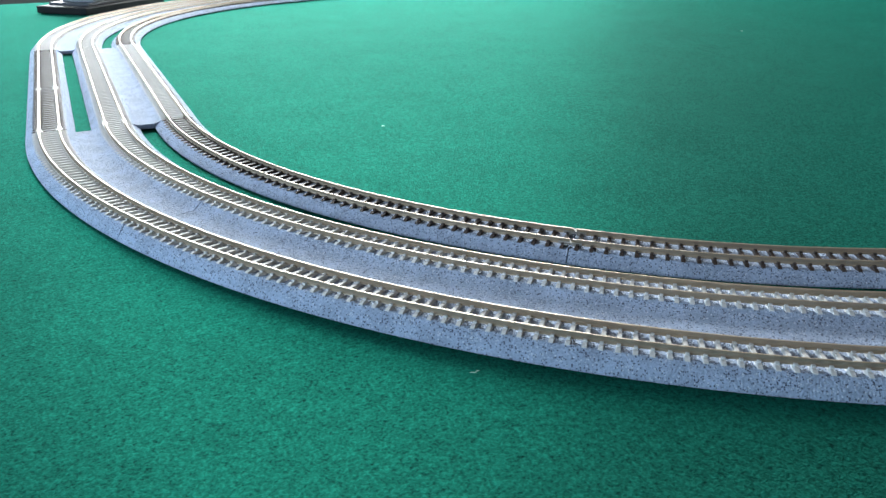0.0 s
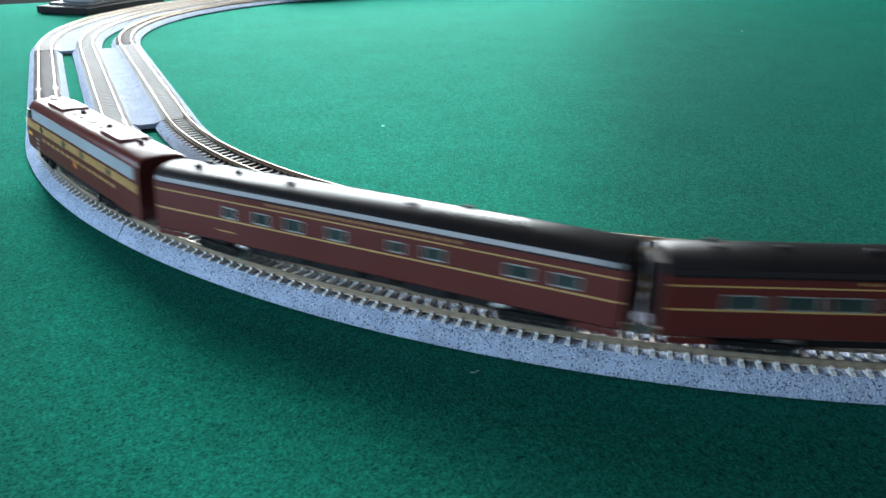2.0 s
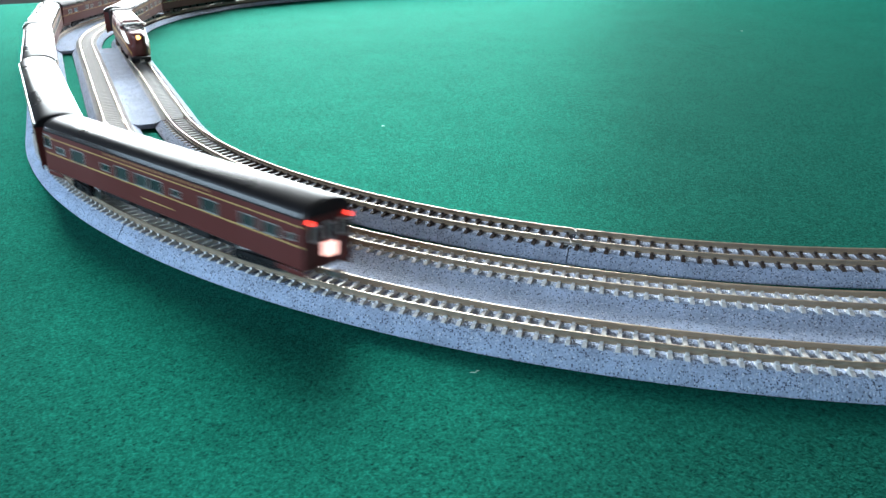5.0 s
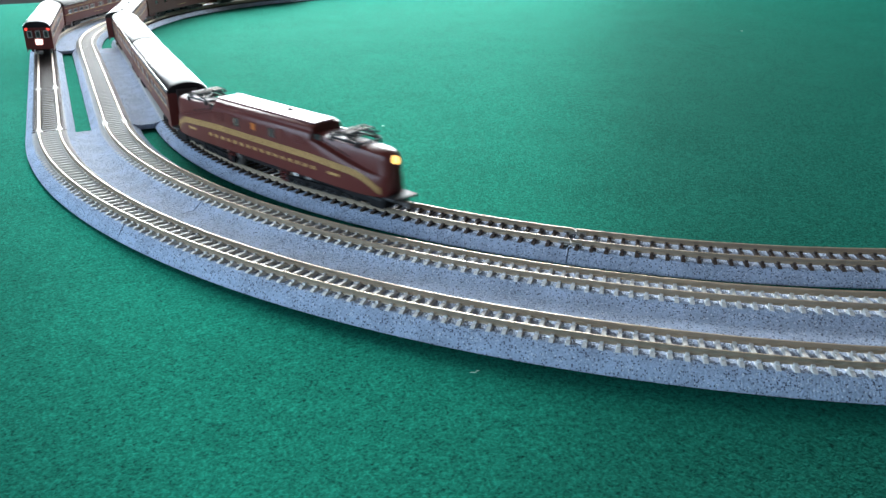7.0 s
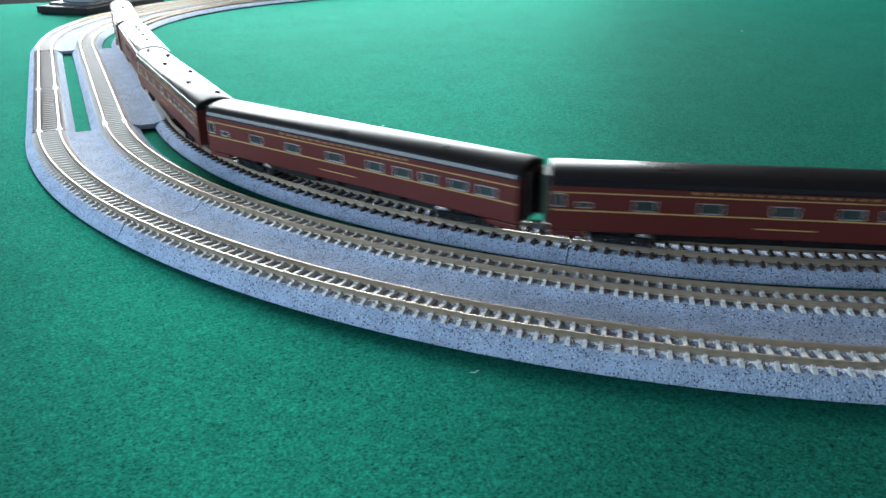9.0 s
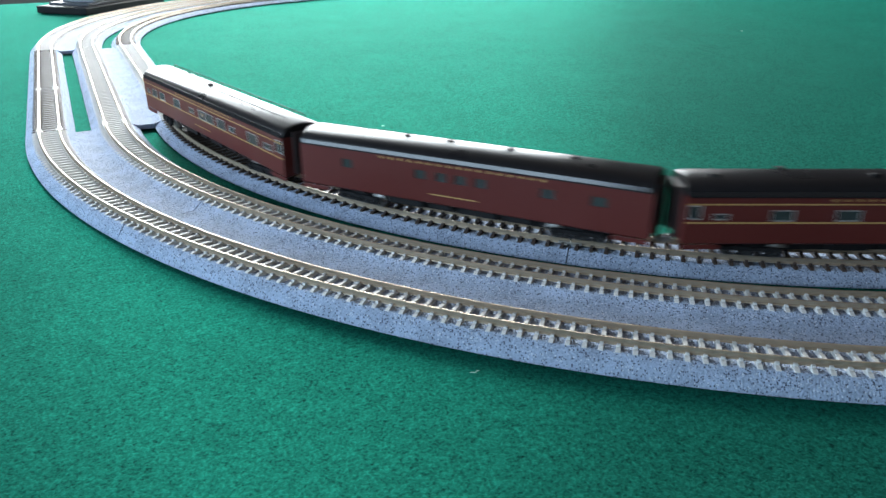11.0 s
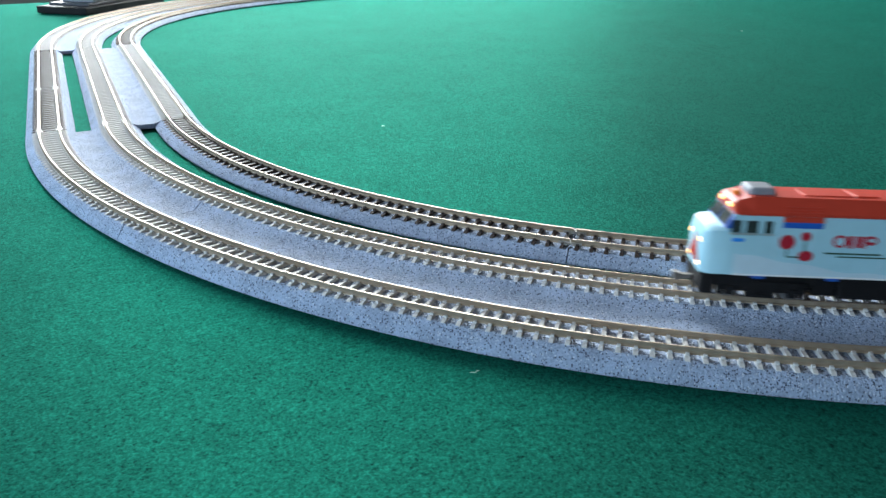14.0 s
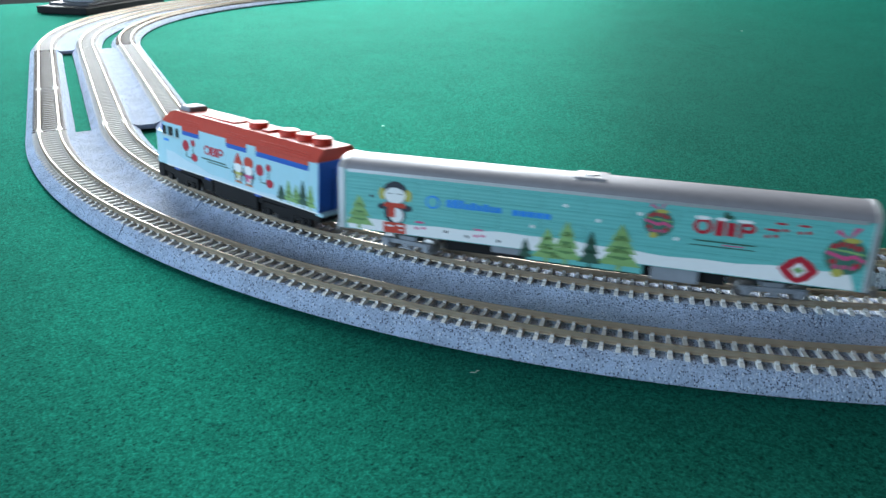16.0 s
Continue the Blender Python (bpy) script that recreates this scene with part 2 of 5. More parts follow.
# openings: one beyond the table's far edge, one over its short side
structure("wall_north", boxes((X0, -0.83, Y0 - 0.1, Y0, FL, TOP), (0.59, X1, Y0 - 0.1, Y0, FL, TOP), (-0.83, 0.59, Y0 - 0.1, Y0, FL, 0.09), (-0.83, 0.59, Y0 - 0.1, Y0, 1.03, TOP)), PLASTER, "darkened plaster wall with a window opening", ROOM)
structure("wall_west", boxes((X1, X1 + 0.1, Y0 - 0.1, -0.59, FL, TOP), (X1, X1 + 0.1, 0.93, Y1 + 0.1, FL, TOP), (X1, X1 + 0.1, -0.59, 0.93, FL, 0.08), (X1, X1 + 0.1, -0.59, 0.93, 0.76, TOP)), PLASTER, "darkened plaster wall with a wide window opening", ROOM)

# table with its cloth
table = thing("table", "long wooden table under a green cloth", "table")
table.matrix_basis = ROOM
part("tabletop", boxes((-1.42, 0.530, -0.775, 0.50, -0.034, -0.004)), TABLEWOOD, table)
for tx in (-1.36, 0.47):
    for ty in (-0.72, 0.44):
        part("leg", boxes((tx - 0.03, tx + 0.03, ty - 0.03, ty + 0.03, FL, -0.034)), TABLEWOOD, table)


def cloth():
    """The felt: a flat sheet with slight waves away from the tracks, hanging over the table's edges."""
    bm = bmesh.new()
    x0, x1, y0, y1 = -1.425, 0.536, -0.781, 0.506
    nx, ny = 150, 100
    def height(x, y):
        h = 0.0009 * noise.noise((x * 4.0, y * 7.0, 3.1)) + 0.0005 * noise.noise((x * 11, y * 13, 9.0))
        w = ease((0.30 - math.hypot(x if x > 0 else 0, y - 0.0)) / 0.1) if -0.292 < y < 0 else 0.5
        return -0.0008 + min(h, 0.0006) * (0.3 + 0.7 * w) * (1 if y > -0.7 else 0.4)
    def drop(x, y):
        e = max(x0 + 0.02 - x, x - x1 + 0.02, y0 + 0.02 - y, y - y1 + 0.02, 0) / 0.02
        return 0.004 * e * e
    grid = []
    for i in range(nx + 1):
        grid.append([])
        for j in range(ny + 1):
            x, y = x0 + (x1 - x0) * i / nx, y0 + (y1 - y0) * j / ny
            grid[-1].append(bm.verts.new((x, y, height(x, y) - drop(x, y))))
    for i in range(nx):
        for j in range(ny):
            bm.faces.new((grid[i][j], grid[i + 1][j], grid[i + 1][j + 1], grid[i][j + 1]))
    edge = [grid[i][0] for i in range(nx + 1)] + [grid[nx][j] for j in range(1, ny + 1)] + [grid[i][ny] for i in range(nx - 1, -1, -1)] + [grid[0][j] for j in range(ny - 1, 0, -1)]
    low = []
    for k, v in enumerate(edge):
        w = 0.012 * math.sin(k * 0.35) + 0.012
        d = Vector((v.co.x + 0.445, v.co.y + 0.137, 0)).normalized()
        low.append(bm.verts.new((v.co.x + d.x * w, v.co.y + d.y * w, -0.16)))
    for k in range(len(edge)):
        j = (k + 1) % len(edge)
        bm.faces.new((edge[k], low[k], low[j], edge[j]))
    return bm


tagged(finish("tablecloth", cloth(), CLOTH, smooth=60, m=ROOM), "green felt cloth spread over the whole table", "tablecloth")

# lint on the cloth
for lx, ly, r in ((0.0085, 0.1690, 0.6), (-0.0345, 0.422, 0.3), (0.31, 0.80, 0.4), (-0.117, 0.262, 1.2)):
    bm = bmesh.new()
    pts = [Vector((lx + 0.00032 * (i - 3) * (1 + r * 0.4), ly + 0.0006 * math.sin(i * 0.9 + r * 5), 0.0004 + 0.0005 * abs(math.sin(i * 0.9)))) for i in range(7)]
    for p, q in zip(pts, pts[1:]):
        rod(bm, p, q, 0.00007, 4)
    tagged(finish("lint_fibre", bm, LINT), "stray pale lint fibre lying on the green felt", "lint", "lint on the cloth")

# a grey pier block and a wall on a black base beside the far curve
def lineside():
    th = thing("bridge_pier", "grey stone pier and dark wall on a black base", "model building")
    p, a, _ = at("A", -(SIDE + RADIUS["A"] * radians(45)))
    m = Matrix.Translation((p.x, p.y, 0)) @ Matrix.Rotation(a, 4, "Z")
    th.matrix_basis = m
    y = -0.046
    part("base_plate", boxes((-0.085, 0.060, y - 0.075, y, 0.0, 0.0085), bevel=0.0012), BLACK, th)
    part("plinth", boxes((-0.080, 0.046, y - 0.068, y - 0.008, 0.0085, 0.0115), bevel=0.0006), SLATE, th)
    part("pier", boxes((0.014, 0.032, y - 0.06, y - 0.012, 0.0115, 0.085), bevel=0.001), GREYSTONE, th, "speckled grey stone pier")
    part("dark_wall", boxes((-0.018, 0.014, y - 0.056, y - 0.018, 0.0115, 0.075), bevel=0.0005), WALLDARK, th)
    part("post", boxes((-0.026, -0.020, y - 0.04, y - 0.029, 0.0115, 0.08)), STAINLESS, th)
    part("dark_wall", boxes((-0.070, -0.028, y - 0.056, y - 0.018, 0.0115, 0.05), bevel=0.0005), WALLDARK, th)


SLATE = mat("dark_slate_plastic", (0.055, 0.058, 0.068), 0.45, var=0.2, scale=300)
WALLDARK = mat("dark_olive_plastic", (0.055, 0.055, 0.042), 0.5, var=0.3, scale=200)
lineside()


def bench():
    th = thing("bench", "weathered brown wooden bench beyond the table", "bench")
    th.matrix_basis = ROOM @ pose(0.55, -1.02, 0)
    for k in range(2):
        part("slat", boxes((-1.0, 0.86, -0.09 + k * 0.09, -0.01 + k * 0.09, -0.06, -0.045), bevel=0.004), BENCHWOOD, th)
    for x in (-0.8, 0.7):
        part("leg", boxes((x - 0.03, x + 0.03, -0.08, 0.07, FL, -0.06)), BENCHWOOD, th)


BENCHWOOD = mat("bench_wood", (0.32, 0.27, 0.22), 0.6, var=0.3, scale=30)
bench()


# ---- the tracks ----
G = 0.005                         # half the distance of the rails
BALL = -0.0028                    # ballast top under the rail top
TIE_TOP = -0.0019


def tie_mesh(name, material):
    bm = bmesh.new()
    w, l = 0.00066, 0.0086
    rings = []
    # flared, sloping ends; a narrow waist at each rail
    for y, low, high, z1 in ((-l, 0.00105, 0.00062, TIE_TOP - 0.0006), (-0.0076, 0.00100, 0.00062, TIE_TOP - 0.0001), (-0.0062, 0.00078, 0.00052, TIE_TOP), (-0.0040, 0.00070, 0.00052, TIE_TOP), (0.0, 0.00085, 0.00064, TIE_TOP), (0.0040, 0.00070, 0.00052, TIE_TOP), (0.0062, 0.00078, 0.00052, TIE_TOP), (0.0076, 0.00100, 0.00062, TIE_TOP - 0.0001), (l, 0.00105, 0.00062, TIE_TOP - 0.0006)):
        rings.append([(-low, y, BALL - 0.0008), (low, y, BALL - 0.0008), (high, y, z1), (-high, y, z1)])
    loft(bm, rings)
    for g in (-G, G):             # rail chairs on both sides of each rail
        for d in (-0.00115, 0.00115):
            box(bm, -w * 0.75, w * 0.75, g + d - 0.00045, g + d + 0.00045, TIE_TOP - 0.0002, TIE_TOP + 0.0006)
    bmesh.ops.recalc_face_normals(bm, faces=bm.faces)
    me = bpy.data.meshes.new(name)
    bm.to_mesh(me)
    bm.free()
    me.materials.append(material)
    return me


TIES = {"pale": tie_mesh("tie", TIE_PALE), "dark": tie_mesh("tie", TIE_DARK)}
RAIL_PROFILE = ((-0.00062, -0.0020), (0.00062, -0.0020), (0.00058, -0.00165), (0.00022, -0.0013), (0.00022, -0.0008), (0.00038, -0.00055), (0.00038, -0.0001), (0.00026, 0.0), (-0.00026, 0.0), (-0.00038, -0.0001), (-0.00038, -0.00055), (-0.00022, -0.0008), (-0.00022, -0.0013), (-0.00058, -0.00165))


def bed_ring(tracks, ss):
    """One ring of the ballast bed: the outer track first. Points go from the outer foot over the top to the inner foot."""
    pts = []
    def foot(k, u, z):
        pts.append(rail_frame(tracks[k], ss[k], True) @ Vector((0, -u, z)))
    def top(k, u, z):
        pts.append(rail_frame(tracks[k], ss[k]) @ Vector((0, -u, z)))
    foot(0, 0.0124, 0.0)
    foot(0, 0.0125, 0.0007)
    for k in range(len(tracks)):
        top(k, 0.0088, BALL - 0.0001)
        top(k, 0.0082, BALL + 0.0002)
        top(k, 0.0060, BALL - 0.0002)
        top(k, -0.0060, BALL - 0.0002)
        top(k, -0.0082, BALL + 0.0002)
        top(k, -0.0088, BALL - 0.0001)
        if k + 1 < len(tracks):
            foot(k, -0.0125, 0.0027)
            foot(k + 1, 0.0125, 0.0027)
    foot(-1, -0.0125, 0.0007)
    foot(-1, -0.0124, 0.0)
    return pts


def section(tracks, start, end, ties, label, pieces=True, pitch=0.00442, joined=False):
    """A ready-made length of track. start, end: way along each of its tracks."""
    th = thing("track_section", label, "model track", "track sections")
    length = abs(end[0] - start[0])
    n = max(2, int(length / 0.006))
    rings, rails = [], {(k, g): [] for k in range(len(tracks)) for g in (-1, 1)}
    gap = 0.00022 / length
    for i in range(n + 1):
        f = gap + (1 - 2 * gap) * i / n
        ss = [a + (b - a) * f for a, b in zip(start, end)]
        rings.append(bed_ring(tracks, ss))
        for (k, g), rr in rails.items():
            fr = rail_frame(tracks[k], ss[k])
            rr.append([fr @ Vector((0, -g * G - u, z)) for u, z in RAIL_PROFILE])
    part("roadbed", loft(bmesh.new(), rings), BALLAST, th, "speckled blue-grey moulded ballast", smooth=50)
    for rr in rails.values():
        part("rail", loft(bmesh.new(), rr), RAILS, th, "nickel-silver rail", smooth=35)
    for k, tr in enumerate(tracks):
        d = abs(end[k] - start[k])
        m = max(1, round(d / pitch))
        rest = []
        for i in range(m):
            fr = rail_frame(tr, start[k] + (end[k] - start[k]) * (i + 0.5) / m)
            if joined:
                rest.append(fr)
                continue
            ob = new("tie", TIES[ties])
            ob.parent = th
            ob.matrix_basis = fr @ Matrix.Rotation(random.uniform(-0.012, 0.012), 4, "Z")
        if joined:
            src = TIES[ties]
            co = [v.co.copy() for v in src.vertices]
            vs, fs = [], []
            for fr in rest:
                o = len(vs)
                vs += [fr @ c for c in co]
                fs += [[o + i for i in p.vertices] for p in src.polygons]
            me = bpy.data.meshes.new("ties")
            me.from_pydata(vs, [], fs)
            me.materials.append(src.materials[0])
            ob = tagged(new("ties", me), kind="stuff")
            ob.parent = th
    return th


def joiners(track, s, parent):
    for g in (-1, 1):
        bm = bmesh.new()
        box(bm, -0.0042, 0.0042, -0.0010, -0.00045, -0.0019, -0.0009)
        box(bm, -0.0042, 0.0042, 0.00045, 0.0010, -0.0019, -0.0009)
        for x in (-0.0015, 0.0015):
            box(bm, x - 0.0006, x + 0.0006, -0.0018, 0.0018, -0.0021, -0.0015)
        part("rail_joiner", bm, JOINER, parent, m=rail_frame(track, s) @ Matrix.Translation((0, -g * G, 0)))


Q = math.pi / 2
def arc(track, deg):
    return RADIUS[track] * radians(deg)


PALE2 = "double curved track with concrete ties on grey ballast"
near = []
for d0, d1 in ((0, 22.5), (22.5, 67.5), (67.5, 90)):
    near.append(section("AB", (arc("A", d0), arc("B", d0)), (arc("A", d1), arc("B", d1)), "pale", PALE2))
for d0, d1 in ((0, 45), (45, 90)):
    s = section("C", (arc("C", d0),), (arc("C", d1),), "dark", "single curved track with dark wooden ties", pitch=0.0051)
    joiners("C", arc("C", d0), s)
S1 = section("A", (0,), (-0.117,), "dark", "short straight track with dark glossy ties", pitch=0.0051)
section("A", (-0.117,), (-SIDE,), "dark", "short straight track with dark wooden ties", pitch=0.0051)
S2 = section("BC", (0, 0), (-0.240, -0.240), "pale", "double straight track on a joined grey bed")
S3 = section("BC", (-0.240, -0.240), (-SIDE, -SIDE), "pale", "short double straight track on a joined grey bed")
joiners("A", 0, S1), joiners("A", -0.117, S1), joiners("B", 0, S2), joiners("C", 0, S2), joiners("B", -0.24, S3), joiners("C", -0.24, S3)
for d0, d1 in ((0, 22.5), (22.5, 67.5), (67.5, 90)):
    section("AB", (-SIDE - arc("A", d0), -SIDE - arc("B", d0)), (-SIDE - arc("A", d1), -SIDE - arc("B", d1)), "pale", PALE2, joined=d0 > 60)
for d0, d1 in ((0, 45), (45, 90)):
    section("C", (-SIDE - arc("C", d0),), (-SIDE - arc("C", d1),), "dark", "single curved track with dark wooden ties", pitch=0.0051, joined=d0 > 40)
# the rest of the loop, past the view
for k in range(4):
    f = [FRONT * k / 4, FRONT * (k + 1) / 4]
    section("AB", (arc("A", 90) + f[0], arc("B", 90) + f[0]), (arc("A", 90) + f[1], arc("B", 90) + f[1]), "pale", "double straight track with concrete ties", joined=True)
    section("C", (arc("C", 90) + f[0],), (arc("C", 90) + f[1],), "dark", "single straight track with dark ties", pitch=0.0051, joined=True)
    o = {t: -SIDE - arc(t, 90) for t in "ABC"}
    section("AB", (o["A"] - f[0], o["B"] - f[0]), (o["A"] - f[1], o["B"] - f[1]), "pale", "double straight track with concrete ties", joined=True)
    section("C", (o["C"] - f[0],), (o["C"] - f[1],), "dark", "single straight track with dark ties", pitch=0.0051, joined=True)
for k in range(2):
    for e in range(2):
        o = {t: arc(t, 90 + 45 * k + 90 * e) + FRONT + SIDE * e for t in "ABC"}
        p = {t: o[t] + arc(t, 45) for t in "ABC"}
        section("AB", (o["A"], o["B"]), (p["A"], p["B"]), "pale", PALE2, joined=True)
        section("C", (o["C"],), (p["C"],), "dark", "single curved track with dark wooden ties", pitch=0.0051, joined=True)
o = {t: arc(t, 180) + FRONT for t in "ABC"}
section("AB", (o["A"], o["B"]), (o["A"] + SIDE, o["B"] + SIDE), "pale", "double straight track with concrete ties", joined=True)
section("C", (o["C"],), (o["C"] + SIDE,), "dark", "single straight track with dark ties", joined=True)


# ---- vehicles: x forward, y to the left, z up from the rail top ----
VEHICLES = []      # (thing, track, trucks, half distance of the pivots, place function)


def truck(parent, x, length, axles=3, material=None, name="truck", deep=False):
    """A bogie: side frames, bolster and wheels; its origin is its pivot."""
    bm = bmesh.new()
    w = 0.0072
    for sd in (-1, 1):
        y0, y1 = sorted((sd * w, sd * (w + 0.0011)))
        box(bm, -length / 2, length / 2, y0, y1, 0.0030, 0.0044)
        for k in range(axles):
            xx = (k - (axles - 1) / 2) * (length - 0.004) / max(axles - 1, 1)
            box(bm, xx - 0.0012, xx + 0.0012, min(sd * w, sd * (w + 0.0017)), max(sd * w, sd * (w + 0.0017)), 0.0018, 0.0042)
        for k in range(axles - 1):
            xx = (k - (axles - 2) / 2) * (length - 0.004) / max(axles - 1, 1)
            rod(bm, (xx - 0.0022, sd * (w + 0.0012), 0.0019), (xx + 0.0022, sd * (w + 0.0012), 0.0019), 0.0004, 5)
            box(bm, xx - 0.0011, xx + 0.0011, min(sd * w, sd * (w + 0.0013)), max(sd * w, sd * (w + 0.0013)), 0.0018, 0.0034)
    if deep:                      # heavy cast side frames and brake gear
        for sd in (-1, 1):
            y0, y1 = sorted((sd * w, sd * (w + 0.0013)))
            box(bm, -length / 2 - 0.001, length / 2 + 0.001, y0, y1, 0.0044, 0.0062)
            box(bm, -0.0042, 0.0042, y0, y1, 0.0012, 0.0044)
            for e in (-1, 1):
                box(bm, *sorted((e * length * 0.5, e * (length * 0.5 + 0.0016))), y0, y1, 0.0016, 0.0062)
    box(bm, -0.003, 0.003, -w, w, 0.0034, 0.0056)
    box(bm, -length / 2 + 0.001, length / 2 - 0.001, -0.002, 0.002, 0.0030, 0.0048)
    tr = part(name, bm, material or BLACK, parent, m=pose(x, 0, 0))
    for k in range(axles):
        xx = (k - (axles - 1) / 2) * (length - 0.004) / max(axles - 1, 1)
        bw = bmesh.new()
        for sd in (-1, 1):
            disc_ring(bw, (xx, sd * 0.0038, 0.0028), (0, sd, 0), 0.0032, 0.0006, 16)
            disc_ring(bw, (xx, sd * 0.0044, 0.0028), (0, sd, 0), 0.0028, 0.0016, 16)
        rod(bw, (xx, -0.004, 0.0028), (xx, 0.004, 0.0028), 0.0007, 6)
        part("wheelset", bw, STEEL, tr, "dark steel wheels", smooth=40)
    return tr


def coupler(parent, x, sd):
    bm = bmesh.new()
    x0, x1 = sorted((x, x + sd * 0.0052))
    box(bm, x0, x1, -0.0009, 0.0009, 0.0036, 0.0049)
    x2, x3 = sorted((x + sd * 0.0036, x + sd * 0.0056))
    box(bm, x2, x3, -0.0018, 0.0014, 0.0030, 0.0056, bevel=0.0003)
    part("coupler", bm, STEEL, parent)


def side_panel(bm, y, x0, x1, z0, z1, holes, depth=0.0005):
    """A flat side at y with openings, their reveals turned inwards."""
    xs = sorted({x0, x1, *[h[0] for h in holes], *[h[1] for h in holes]})
    sd = 1 if y > 0 else -1
    for a, b in zip(xs, xs[1:]):
        cuts = sorted((h[2], h[3]) for h in holes if h[0] <= a + 1e-9 and h[1] >= b - 1e-9)
        z = z0
        for lo, hi in cuts + [(z1, z1)]:
            if lo > z + 1e-9:
                bm.faces.new([bm.verts.new(p) for p in ((a, y, z), (b, y, z), (b, y, lo), (a, y, lo))])
            z = hi
    yi = y - sd * depth
    for a, b, lo, hi in holes:
        loop = ((a, lo), (b, lo), (b, hi), (a, hi))
        for (xa, za), (xb, zb) in zip(loop, loop[1:] + loop[:1]):
            bm.faces.new([bm.verts.new(p) for p in ((xa, y, za), (xb, y, zb), (xb, yi, zb), (xa, yi, za))])


def windows(parent, wins, y, frame=FRAME):
    """Panes behind the openings, each with a thin bright frame; both sides."""
    for a, b, lo, hi in wins:
        for sd in (-1, 1):
            bm = bmesh.new()
            y0, y1 = sorted((sd * (y - 0.0009), sd * (y - 0.00042)))
            box(bm, a, b, y0, y1, lo, hi)
            pane = part("window", bm, BLIND if int(a * 1e4) % 3 else GLASS, parent)
            t = 0.00028
            bf = bmesh.new()
            y0, y1 = sorted((sd * (y - 0.0004), sd * (y + 0.00008)))
            for q in ((a, b, lo, lo + t), (a, b, hi - t, hi), (a, a + t, lo + t, hi - t), (b - t, b, lo + t, hi - t)):
                box(bf, q[0], q[1], y0, y1, q[2], q[3])
            part("window_frame", bf, frame, pane)


def roof_profile(w, z0, z1):
    """A railway roof: leaning shoulders rounding into a low crown."""
    h = z1 - z0
    half = [(w, 0.0), (w - 0.0001, 0.10 * h), (w - 0.0003, 0.24 * h), (w - 0.0008, 0.42 * h), (w - 0.0016, 0.58 * h), (w - 0.0027, 0.72 * h), (w - 0.0042, 0.84 * h), (w - 0.0060, 0.925 * h), (w - 0.0080, 0.98 * h), (0, h)]
    return [(y, z0 + z) for y, z in half] + [(-y, z0 + z) for y, z in half[-2::-1]]


def bars(parent, name, material, items, y, sides=(-1, 1), label=""):
    """Rows of small bars painted on the sides."""
    for sd in sides:
        bm = bmesh.new()
        for x0, x1, z0, z1 in items:
            a, b = sorted((sd * y, sd * (y + 0.00008)))
            box(bm, x0, x1, a, b, z0, z1)
        part(name, bm, material, parent, label)


